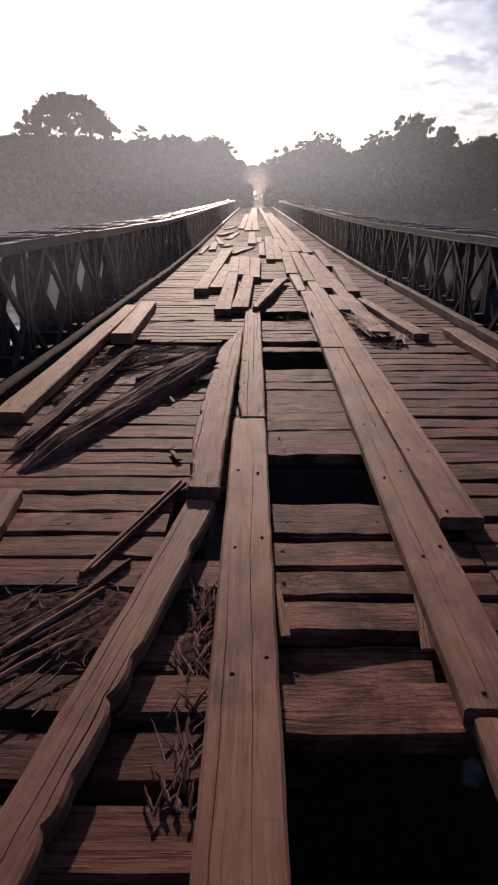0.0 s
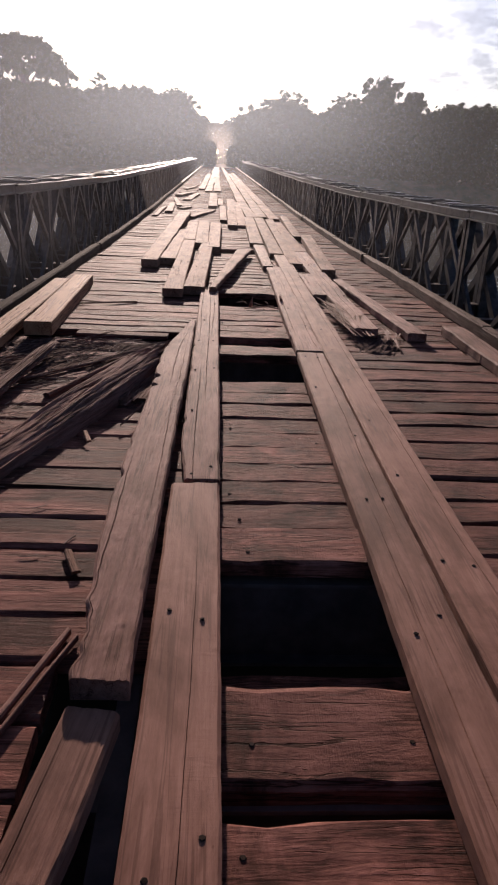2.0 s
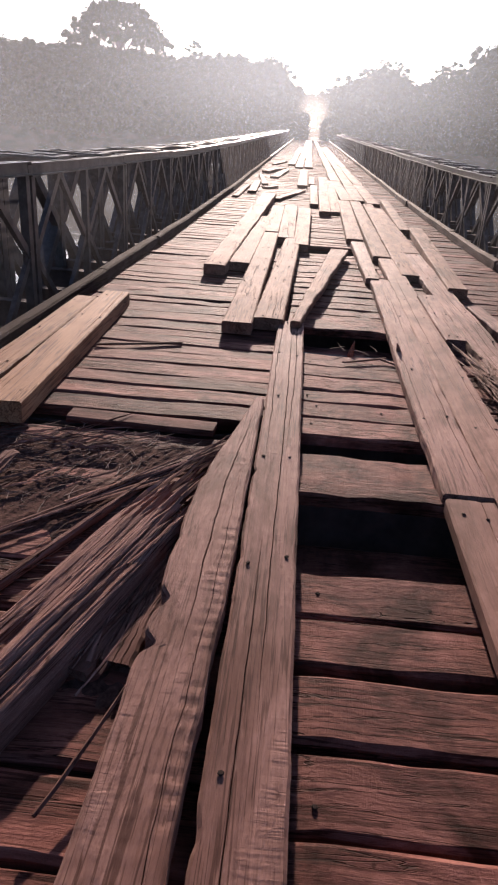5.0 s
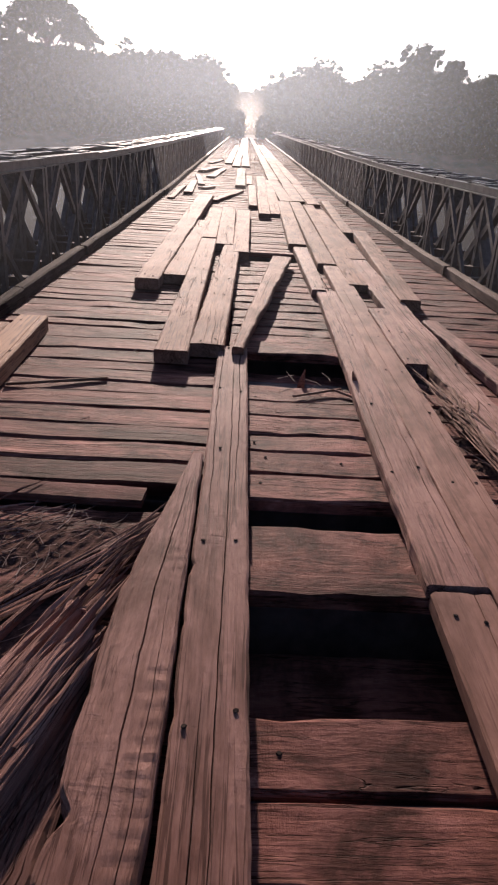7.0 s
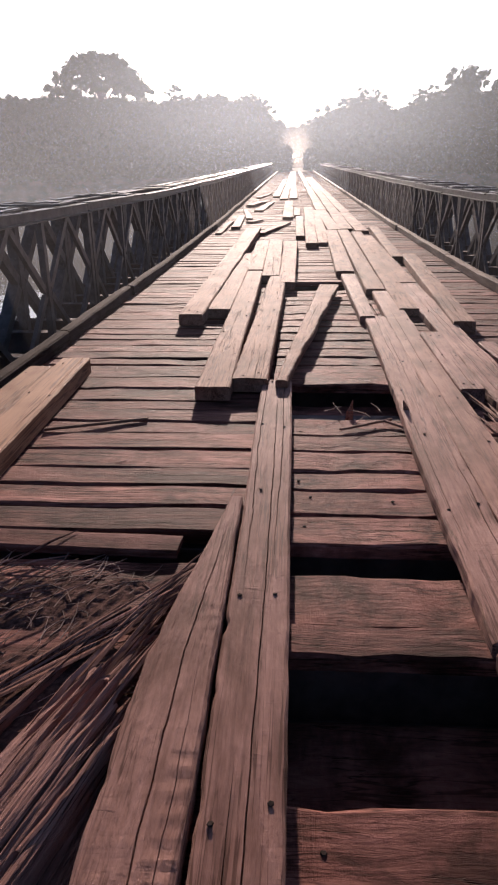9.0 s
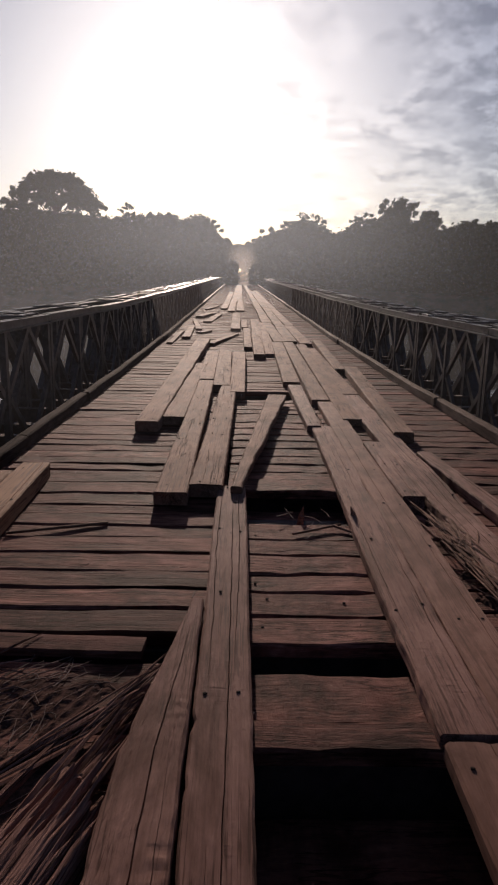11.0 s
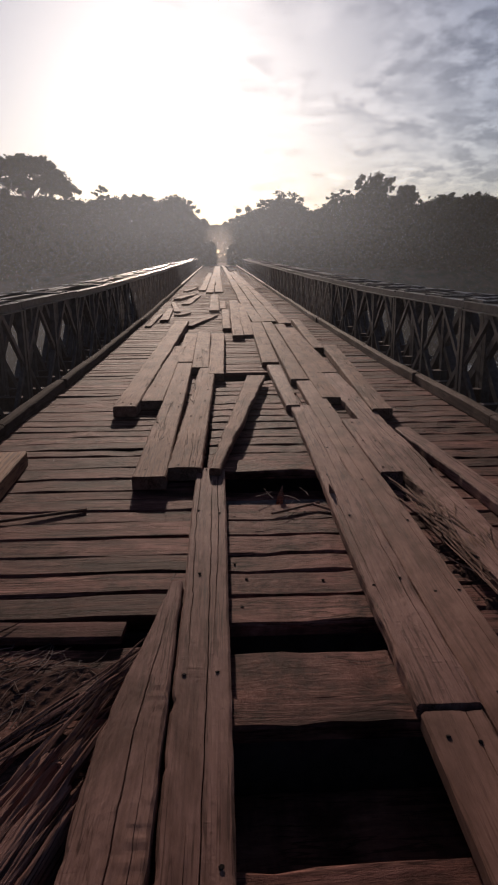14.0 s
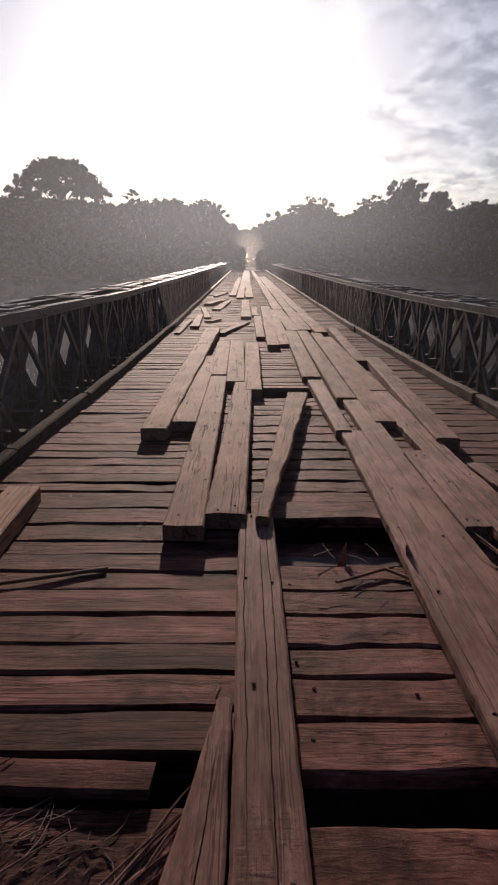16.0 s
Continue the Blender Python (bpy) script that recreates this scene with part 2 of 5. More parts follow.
NAILM.node_tree.nodes["Principled BSDF"].inputs["Specular IOR Level"].default_value = 0.05
LEAF = leafy("forest leaves", (0.035, 0.055, 0.02), (0.09, 0.11, 0.045))
BARK = grainy("bark", (0.07, 0.055, 0.045), (0.16, 0.13, 0.11), 3.0, 0.9, 0.0, 0.03)
EARTH = grainy("bank earth and grass", (0.05, 0.06, 0.025), (0.16, 0.11, 0.07), 0.4, 0.95, 0.0, 0.1)
DIRT = grainy("laterite road", (0.16, 0.1, 0.07), (0.26, 0.17, 0.12), 0.8, 0.95, 0.0, 0.05)


def river_material():
    m, n, l, b = nodes_of("river water")
    tc = n.new("ShaderNodeTexCoord")
    t = n.new("ShaderNodeTexNoise"); t.inputs["Scale"].default_value, t.inputs["Detail"].default_value = 0.8, 4
    l.new(tc.outputs["Object"], t.inputs["Vector"])
    bp = n.new("ShaderNodeBump"); bp.inputs["Distance"].default_value, bp.inputs["Strength"].default_value = 0.05, 0.5
    l.new(t.outputs["Fac"], bp.inputs["Height"]); l.new(bp.outputs[0], b.inputs["Normal"])
    b.inputs["Base Color"].default_value = (0.02, 0.015, 0.01, 1)
    b.inputs["Roughness"].default_value = 0.06
    b.inputs["IOR"].default_value = 1.33
    return m


RIVER = river_material()


# ---- mesh helpers ----
def level(y):
    """The deck's height: flat near the middle, rising towards the far bank."""
    return 0.0 if y < 14 else (0.0009 * (y - 14) ** 2 if y < 24 else 0.081 + 0.018 * (y - 24))


def mesh_of(name, verts, faces, material, smooth=False):
    me = bpy.data.meshes.new(name)
    me.from_pydata([tuple(v) for v in verts], [], faces)
    me.materials.append(material)
    if smooth:
        me.shade_smooth()
    me.update()
    return me


def bar(verts, faces, a, b, wx, wz, up=Vector((0, 0, 1))):
    """Adds a square bar from a to b to the lists."""
    a, b = Vector(a), Vector(b)
    d = (b - a).normalized()
    s = d.cross(up)
    s = s.normalized() if s.length > 1e-4 else Vector((1, 0, 0))
    u = s.cross(d)
    k = len(verts)
    for p in (a, b):
        for i, j in ((-1, -1), (1, -1), (1, 1), (-1, 1)):
            verts.append(p + s * (i * wx / 2) + u * (j * wz / 2))
    faces += [(k, k + 3, k + 2, k + 1), (k + 4, k + 5, k + 6, k + 7)]
    for i in range(4):
        j = (i + 1) % 4
        faces.append((k + i, k + j, k + 4 + j, k + 4 + i))


def plank_mesh(name, length, w0, w1, thick, material, seed=0, segs=10, wob=0.006, ragged=0.0, edge=0.008, warp=0.0, point=0.0, grooves=0.0, bites=(), ripple=()):
    """A board along +y from 0 to length, its underside at z 0, w0 wide at 0 and w1 at the far end, with worn rounded edges.
    bites: (place, depth, length) of hollows torn out of its left edge; grooves: the depth of the long open cracks in its face;
    ripple: (from, to), a stretch whose right edge is combed across by a saw; ragged: how far the fibres of the far end stick out; point: how far it narrows there."""
    rnd = random.Random(seed)
    verts, faces = [], []
    off = rnd.random() * 50
    cracks, number = [], (rnd.randrange(3, 5) if grooves > 0.01 else rnd.randrange(1, 3))
    for k in range(number):
        a = rnd.uniform(-0.15, 0.55)
        cracks.append(((k + rnd.uniform(0.25, 0.75)) / number - 0.5, a, a + rnd.uniform(0.25, 0.8), rnd.uniform(0.0012, 0.0024), rnd.uniform(0.9, 1.7)))
    for i in range(segs + 1):
        f = i / segs
        y = f * length
        w = w0 + (w1 - w0) * f
        w_full = w
        if point and f > 0.78:
            w *= 1 - point * (f - 0.78) / 0.22
        l_ = -w / 2 + wob * (0.5 * noise.noise((off, y * 1.1, 0)) + 0.35 * noise.noise((off, y * 6, 3)) + 0.22 * noise.noise((off, y * 21, 5)))
        r_ = w / 2 + wob * (0.5 * noise.noise((off + 9, y * 1.1, 0)) + 0.35 * noise.noise((off + 9, y * 6, 3)) + 0.22 * noise.noise((off + 9, y * 21, 5)))
        l_, r_ = l_ + (w_full - w) / 2, r_ + (w_full - w) / 2      # the taper is on one side
        l_true = l_
        for at, deep, long in bites:
            l_ += deep * math.exp(-((y - at) / long) ** 2) * (1 + 0.3 * noise.noise((y * 14, off, 8)))
        top = thick + wob * 0.5 * noise.noise((off, y * 1.7, 7)) 
        lift = warp * noise.noise((off + 20, y * 0.6, 1))
        e = edge * (1 + 0.45 * noise.noise((off + 31, y * 7, 2)))
        if grooves:
            row = [(l_, 0), (l_, top - e)]
            knots = [(l_ + e, 0.0, 0.0)]
            for at, a, b_, wide, deep in cracks:
                live = max(0.0, min(1.0, 9 * (f - a), 9 * (b_ - f)))
                span = r_ - l_true - 2 * e
                knots.append((l_true + e + span * (0.5 + at * 0.86) + span / w_full * (0.012 * noise.noise((off + at * 40, y * 0.9, 4)) + 0.003 * noise.noise((off + at * 40, y * 6, 6))),
                              wide * (0.3 + 0.7 * live) * min(1, span / 0.1), grooves * deep * live))
            knots = [knots[0]] + [(max(kx, l_ + e + 0.004 * (q + 1)), kw, kd) for q, (kx, kw, kd) in enumerate(knots[1:])] + [(r_ - e, 0.0, 0.0)]

            def rough(x):
                comb = 0.0
                if ripple and ripple[0] < y < ripple[1]:
                    fade = min(1, (y - ripple[0]) / 0.15, (ripple[1] - y) / 0.15)
                    comb = 0.0013 * fade * max(0, min(1, (x - 0.018 - 0.02 * noise.noise((y * 3, off, 2))) / 0.04)) * (math.sin(y * 120 + 5 * noise.noise((y * 3, off, 1))) + 0.6 * noise.noise((y * 70, x * 40, 1))) * max(0, 0.45 + 1.3 * noise.noise((y * 5, off, 6)))
                return top - comb + 0.6 * grooves * (0.09 * noise.noise((x * 280 + off, y * 3.5, off)) + 0.1 * noise.noise((x * 130, y * 12, off)) + 0.06 * noise.noise((x * 30, y * 38, off)))
            for (xa, wa, da), (xb, wb, db) in zip(knots, knots[1:]):
                xa, xc = xa + wa, max(xa + wa + 0.001, xb - wb)
                row += [(xa + (xc - xa) * q / COLS, rough(xa + (xc - xa) * q / COLS)) for q in range(COLS + 1)]
                if wb:
                    row.append((xb, top - db))
            row += [(r_, top - e), (r_, 0)]
        else:
            row = [(l_, 0), (l_, top - e), (l_ + e, top), (-w * 0.17, top + 0.15 * e), (w * 0.17, top + 0.1 * e), (r_ - e, top), (r_, top - e), (r_, 0)]
        for x, z in row:
            dy = 0
            if i in (0, segs):
                rag = ragged * (0.5 + 0.6 * noise.noise((x * 16, off, i)) + 0.35 * noise.noise((x * 90, off, i)))
                dy = -rag if i else rag * 0.5
            verts.append((x, y + dy, z + lift))
    c = len(row)
    for i in range(segs):
        for j in range(c):
            k = (j + 1) % c
            faces.append((i * c + j, (i + 1) * c + j, (i + 1) * c + k, i * c + k))
    faces.append(tuple(range(c)))
    faces.append(tuple(range(segs * c + c - 1, segs * c - 1, -1)))
    return mesh_of(name, verts, faces, material)


COLS = 7
NAIL = None


def nail_mesh():
    """A rusty nail, driven almost home: a stub of shank and a small bent-over head."""
    verts, faces = [], []
    rings = ((0.0045, -0.01, 0), (0.0055, 0.002, 0.0), (0.0085, 0.003, 0.001), (0.006, 0.0055, 0.0015))
    for r, z, dx in rings:
        for i in range(6):
            a = i * math.tau / 6
            verts.append((r * math.cos(a) + dx, r * math.sin(a), z))
    for k in range(3):
        for i in range(6):
            j = (i + 1) % 6
            faces.append((k * 6 + i, k * 6 + j, k * 6 + 6 + j, k * 6 + 6 + i))
    faces.append(tuple(18 + i for i in range(6)))
    return mesh_of("nail", verts, faces, NAILM)


NAIL = nail_mesh()
count = [0]


def tread(near, far, w0, w1, material, label, z=0.004, z1=None, thick=0.055, group="tread planks", wob=0.008, ragged=0.02,
          nails=True, name="tread_plank", point=0.0, warp=0.004, edge=0.009, grooves=None, bites=(), ripple=()):
    """A loose or nailed plank laid along the deck, from its near end to its far end."""
    count[0] += 1
    (xa, ya), (xb, yb) = near, far
    za, zb = z + level(ya), (z if z1 is None else z1) + level(yb)
    a, b = Vector((xa, ya, za)), Vector((xb, yb, zb))
    length = (b - a).length
    if grooves is None:
        grooves = 0.014 if material in (GREYWOOD, ROUGHWOOD) and ya < 12 and w0 > 0.1 else (0.005 if ya < 9 and w0 > 0.1 else 0.0)
    me = plank_mesh(name, length, w0, w1, thick, material, count[0] * 7 + 3, (400 if ripple else min(190, max(10, int(length * 34))) if ya < 12 else min(60, max(8, int(length * 8)))), wob, ragged, edge, warp, point, grooves, bites, ripple)
    ob = new(name, me)
    d = (b - a).normalized()
    side = d.cross(Vector((0, 0, 1))).normalized()
    upv = side.cross(d)
    ob.matrix_world = Matrix(((side.x, d.x, upv.x, a.x), (side.y, d.y, upv.y, a.y), (side.z, d.z, upv.z, a.z), (0, 0, 0, 1)))
    tagged(ob, label, "plank", group)
    if nails and length > 0.8:
        rnd = random.Random(count[0])
        spots = [0.12, length - 0.12] + [0.12 + (length - 0.24) * k / int(length / 0.75) for k in range(1, int(length / 0.75))]
        for y in spots:
            for s in (-0.25, 0.27):
                if rnd.random() < 0.22:
                    continue
                nl = new("nail", NAIL)
                nl.parent = ob
                nl.location = (s * w0 + rnd.uniform(-0.02, 0.02), y + rnd.uniform(-0.07, 0.07), thick + rnd.uniform(-0.003, 0.0005))
                nl.rotation_euler = (rnd.uniform(-0.3, 0.3), rnd.uniform(-0.3, 0.3), rnd.uniform(0, 6))
    return ob


# ---- the river, the banks and the road beyond ----
def terrain(x, y):
    if y < 88:
        h = -8.5 + (7.5 * min(1, max(0, (-50 - y) / 20)))
    else:
        h = -8.5 + 9.4 * min(1, (y - 88) / 9) ** 0.7
    h += 0.5 * noise.noise((x * 0.05, y * 0.05, 0)) * (1 if y > 96 else 0.3)
    if y > 92 and abs(x) < 4:
        h = level(min(y, 130)) - 0.25
    elif y > 92 and abs(x) < 9:
        k = (abs(x) - 4) / 5
        h = h * k + (level(min(y, 130)) - 0.25) * (1 - k)
    return h


def ground():
    xs = [-2500, -900, -400, -200] + [i * 8 for i in range(-18, -1)] + [-9, -6, -4, -2, 0, 2, 4, 6, 9] + [i * 8 for i in range(2, 19)] + [200, 400, 900, 2500]
    ys = [-2500, -400, -120, -70, -50, -20, 20, 60, 80, 86, 88, 90, 92, 94, 96, 98, 101, 105, 110, 118, 126, 135, 150, 170, 200, 250, 320, 450, 800, 2500]
    verts = [(x, y, terrain(x, y)) for y in ys for x in xs]
    w = len(xs)
    faces = [(j * w + i, j * w + i + 1, (j + 1) * w + i + 1, (j + 1) * w + i) for j in range(len(ys) - 1) for i in range(w - 1)]
    ob = new("ground", mesh_of("ground", verts, faces, EARTH, True))
    tagged(ob, "grassy earth banks and bed of a wide river", "ground", kind="structure")
    rv, rf = [], []
    for i, y in enumerate(range(95, 420, 5)):
        cx = 0.0 if y < 160 else 0.00012 * (y - 160) ** 2
        z = level(min(y, 130)) - 0.11
        rv += [(cx - 2.0, y, z), (cx, y, z + 0.05), (cx + 2.0, y, z)]
        if i:
            k = 3 * i
            rf += [(k - 3, k - 2, k + 1, k), (k - 2, k - 1, k + 2, k + 1)]
    road = new("road", mesh_of("road", rv, rf, DIRT, True))
    tagged(road, "pale red dirt road leading into the forest", "road", kind="structure")
    wv = [(-2500, -400, -2.6), (2500, -400, -2.6), (2500, 95, -2.6), (-2500, 95, -2.6)]
    wat = new("water", mesh_of("water", wv, [(0, 1, 2, 3)], RIVER))
    tagged(wat, "calm brown river under the bridge", "water", kind="structure")


ground()


# ---- forest ----
def leaf_cloud(centres, per, size, seed, spread):
    """Leaf quads scattered round the centres: arrays of corners."""
    g = np.random.default_rng(seed)
    c = np.repeat(np.array(centres)[:, :3], per, axis=0)
    rad = np.repeat(np.array(centres)[:, 3], per)[:, None] * spread
    d = g.normal(size=c.shape)
    d /= np.linalg.norm(d, axis=1)[:, None]
    p = c + d * rad * (g.random((len(c), 1)) ** 0.55) * (0.7 + 0.6 * g.random((len(c), 1))) * np.array([1, 1, 0.7])
    u = g.normal(size=c.shape); u /= np.linalg.norm(u, axis=1)[:, None]
    v = np.cross(u, g.normal(size=c.shape)); v /= np.linalg.norm(v, axis=1)[:, None]
    s = size * (0.5 + g.random((len(c), 1)))
    q = np.stack([p - u * s, p + v * s * 0.55, p + u * s, p - v * s * 0.55], axis=1)
    return q.reshape(-1, 3)


def leaf_mesh(name, pts):
    n = len(pts) // 4
    me = bpy.data.meshes.new(name)
    me.vertices.add(len(pts)); me.vertices.foreach_set("co", pts.astype(np.float32).ravel())
    me.loops.add(len(pts)); me.loops.foreach_set("vertex_index", np.arange(len(pts), dtype=np.int32))
    me.polygons.add(n); me.polygons.foreach_set("loop_start", np.arange(0, len(pts), 4, dtype=np.int32))
    me.materials.append(LEAF)
    me.update(); me.validate()
    return me


def limb(verts, faces, pts, r0, r1, sides=6):
    k0 = len(verts)
    for i, p in enumerate(pts):
        r = r0 + (r1 - r0) * i / (len(pts) - 1)
        for s in range(sides):
            a = s * math.tau / sides
            verts.append(Vector(p) + Vector((r * math.cos(a), r * math.sin(a), 0)))
    for i in range(len(pts) - 1):
        for s in range(sides):
            t = (s + 1) % sides
            faces.append((k0 + i * sides + s, k0 + i * sides + t, k0 + (i + 1) * sides + t, k0 + (i + 1) * sides + s))


def tree(height, width, seed, kind="round", label="tall dark green rainforest tree on the river bank"):
    rnd = random.Random(seed)
    verts, faces = [], []
    fork = height * (0.5 if kind == "umbrella" else 0.4)
    lean = rnd.uniform(-0.4, 0.4)
    limb(verts, faces, [(0, 0, -1.5), (0.1 * lean, 0, fork * 0.5), (lean, 0, fork), (lean * 1.3, 0, height * 0.8)], height * 0.022, height * 0.006)
    blobs = []
    n = 112 if kind == "umbrella" else (20 if kind == "airy" else 46)
    for i in range(n):
        a = i * 2.4 + rnd.uniform(-0.4, 0.4)
        f = math.sqrt((i + 0.5) / n)
        if kind == "umbrella":
            r = f * width / 2
            z = height * (0.955 - 0.30 * f ** 2.6) - (rnd.uniform(0.5, 3.0) if i % 5 == 0 else rnd.uniform(0, 0.6))
            size = width * rnd.uniform(0.046, 0.074)
        elif kind == "airy":
            r, z, size = f * width / 2, height * rnd.uniform(0.78, 0.98), width * rnd.uniform(0.07, 0.13)
        else:
            zz = rnd.random()
            r = width / 2 * math.sqrt(max(0.05, 1 - (2 * zz - 0.75) ** 2 * 0.75)) * rnd.uniform(0.35, 0.95)
            z, size = height * (0.42 + 0.48 * zz), width * rnd.uniform(0.13, 0.21)
        x, y = r * math.cos(a), r * math.sin(a)
        blobs.append((x + lean, y, z, size))
        if i % 3 == 0:
            limb(verts, faces, [(lean, 0, fork + (0.1 * height if i % 2 else 0)), (lean + x * 0.5, y * 0.5, fork + (z - fork) * 0.65), (lean + x, y, z)],
                 height * 0.008, height * 0.002, 4)
    # smaller tufts break the outline
    for x, y, z, s in list(blobs):
        for _ in range(3):
            blobs.append((x + rnd.gauss(0, s * 0.7), y + rnd.gauss(0, s * 0.7), z + rnd.gauss(0, s * 0.45), s * rnd.uniform(0.3, 0.55)))
    root = new("tree")
    trunk = new("trunk", mesh_of("trunk", verts, faces, BARK, True)); trunk.parent = root
    per, leaf = (64, 0.3) if kind != "airy" else (34, 0.17)
    crown = new("crown", leaf_mesh("crown", leaf_cloud(blobs, per, leaf, seed, 1.15))); crown.parent = root
    tagged(root, label, "tree", "forest on the far bank")
    return root


def palm(height, seed):
    rnd = random.Random(seed)
    verts, faces = [], []
    limb(verts, faces, [(0, 0, -1), (0.2, 0, height * 0.5), (0.3, 0, height)], 0.2, 0.14)
    pts = []
    for i in range(16):
        a, droop = i * 2.4, rnd.uniform(0.2, 1.1)
        for k in range(1, 9):
            f = k / 8
            c = Vector((0.3 + 2.6 * f * math.cos(a), 2.6 * f * math.sin(a), height + 1.2 * f - droop * 2.4 * f * f))
            w = Vector((-math.sin(a), math.cos(a), -0.4)) * (0.75 * (1 - 0.6 * f))
            t = Vector((math.cos(a), math.sin(a), 0)) * 0.14
            for sgn in (1, -1):
                e = c + Vector((w.x * sgn, w.y * sgn, w.z))
                pts += [c - t, c + t, e + t * 0.4, e - t * 0.4]
    root = new("palm_tree")
    tr = new("trunk", mesh_of("trunk", verts, faces, BARK, True)); tr.parent = root
    cr = new("crown", leaf_mesh("crown", np.array([tuple(p) for p in pts]))); cr.parent = root
    return tagged(root, "slender palm rising above the far forest", "palm", "forest on the far bank")


def forest():
    rnd = random.Random(5)
    sky_line = [(-40, 5.4), (-21, 5.3), (-17.6, 5.25), (-10.8, 5.4), (-8.2, 5.15), (-5.5, 5.5), (-3.7, 5.2), (-2.7, 4.7), (-2.35, 4.1), (-2.1, 3.4), (-1.2, 3.2),
                (0.2, 3.3), (1.3, 3.5), (2.4, 4.2), (3.3, 4.85), (5.3, 5.2), (6.4, 4.7), (7.7, 4.5), (9, 5.1), (10.9, 5.5), (15.4, 4.9), (16.2, 4.85), (18.6, 5.3), (21, 5.2), (25, 5.5), (40, 5.5)]

    def top(az):
        for (a0, e0), (a1, e1) in zip(sky_line, sky_line[1:]):
            if a0 <= az <= a1:
                return e0 + (e1 - e0) * (az - a0) / (a1 - a0)
        return 5.4
    makers = [tree(14, 8.5, 100 + i) for i in range(6)]
    used = set()

    def put(az, dist, elev):
        x, y = dist * math.sin(radians(az)), 3 + dist * math.cos(radians(az))
        base = terrain(x, y)
        h = 1.4 + dist * math.tan(radians(elev)) - base
        i = rnd.randrange(len(makers))
        s = h / 14
        m = Matrix.Translation((x, y, base)) @ Matrix.Rotation(rnd.random() * 6.28, 4, "Z") @ Matrix.Diagonal((s * rnd.uniform(0.9, 1.2), s * rnd.uniform(0.9, 1.2), s, 1))
        if i not in used:
            used.add(i)
            makers[i].matrix_world = m
        else:
            ob = copy_thing(makers[i], Matrix.Identity(4))
            ob.matrix_world = m
    az = -38.0
    while az < 38:
        if abs(az) > 3.0:
            put(az + rnd.uniform(-0.3, 0.3), rnd.uniform(118, 132), top(az) + rnd.uniform(-0.4, 0.12))
        az += 1.3
    az = -38.0
    while az < 38:
        if abs(az) > 3.2:
            put(az + rnd.uniform(-0.4, 0.4), rnd.uniform(140, 165), top(az) + rnd.uniform(-0.3, 0.08))
        az += 2.0
    for az, d in ((-3.0, 150), (-2.7, 190), (-2.0, 260), (-1.5, 300), (-1.0, 340), (-0.4, 380), (0.2, 400), (0.8, 370), (1.3, 320), (1.8, 270), (2.3, 225), (2.8, 185)):
        put(az, d, top(az))
    # trees that stand above the rest
    for kind, az, elev, dist, wide, seed, label in (
            ("umbrella", -14.25, 8.15, 150, 17.9, 31, "broad umbrella-crowned rainforest tree above the forest"),
            ("airy", -8.8, 6.1, 140, 3.4, 32, "thin sparse-leaved tree top above the forest"),
            ("round", 12.2, 7.15, 140, 7.2, 33, "tall full-crowned rainforest tree above the forest"),
            ("round", 14.6, 6.15, 142, 5.0, 34, "tall creeper-hung rainforest tree above the forest"),
            ("round", -5.4, 5.6, 150, 8, 35, "flat-crowned tree at the forest's edge by the road"),
            ("airy", 5.6, 5.5, 140, 6, 36, "open-crowned tree in the forest edge"),
            ("airy", 9.6, 5.6, 138, 5, 37, "open-crowned tree in the forest edge"),
            ("airy", -2.75, 5.0, 130, 3, 38, "open-crowned tree in the forest edge")):
        x, y = dist * math.sin(radians(az)), 3 + dist * math.cos(radians(az))
        base = terrain(x, y)
        t = tree(1.4 + dist * math.tan(radians(elev)) - base, wide, seed, kind, label)
        t.location = (x, y, base)
    p = palm(13.0, 40)
    p.location = (220 * math.sin(radians(1.52)), 223, terrain(5.8, 223) + 0.6)
    # undergrowth down to the water's edge
    g = np.random.default_rng(9)
    cs = []
    for _ in range(1700):
        az = radians(g.uniform(-40, 40))
        dist = g.uniform(97, 125)
        x, y = dist * math.sin(az), 3 + dist * math.cos(az)
        if abs(x) < 4.2 + 0.03 * (y - 95) or y < 96:
            continue
        cs.append((x, y, terrain(x, y) + g.uniform(0.3, 5.5) * min(1, (dist - 95) / 14), g.uniform(0.9, 2.0)))
    for _ in range(260):
        sgn, y = g.choice([-1, 1]), g.uniform(110, 330)
        x = sgn * g.uniform(4.2, 8)
        cs.append((x, y, terrain(x, y) + g.uniform(0.3, 6), g.uniform(0.9, 1.8)))
    for _ in range(600):
        az = radians(g.choice([-1, 1]) * g.uniform(2.0, 40))
        dist = g.uniform(125, 160)
        x, y = dist * math.sin(az), 3 + dist * math.cos(az)
        cs.append((x, y, terrain(x, y) + g.uniform(0.3, 7), g.uniform(1.0, 2.2)))
    for x0, x1, high in ((-2.8, -1.0, 4.3), (1.75, 3.0, 4.0)):     # tall bushes crowding the road at the bridge's end
        for _ in range(150):
            cs.append((g.uniform(x0, x1), g.uniform(108, 112), g.uniform(0.6, high), g.uniform(0.3, 0.5)))
    for sgn in (-1, 1):
        for _ in range(60):
            cs.append((sgn * g.uniform(2.6, 6), g.uniform(98, 112), g.uniform(0.8, 3.4), g.uniform(0.6, 1.1)))
    for _ in range(190):
        cs.append((g.uniform(-9, 10), g.uniform(285, 330), g.uniform(1.5, 13), g.uniform(0.9, 1.8)))
    us = new("undergrowth", leaf_mesh("undergrowth", leaf_cloud(cs, 70, 0.4, 77, 1.25)))
    tagged(us, "dense dark undergrowth along the river bank", "bushes", kind="stuff")


forest()


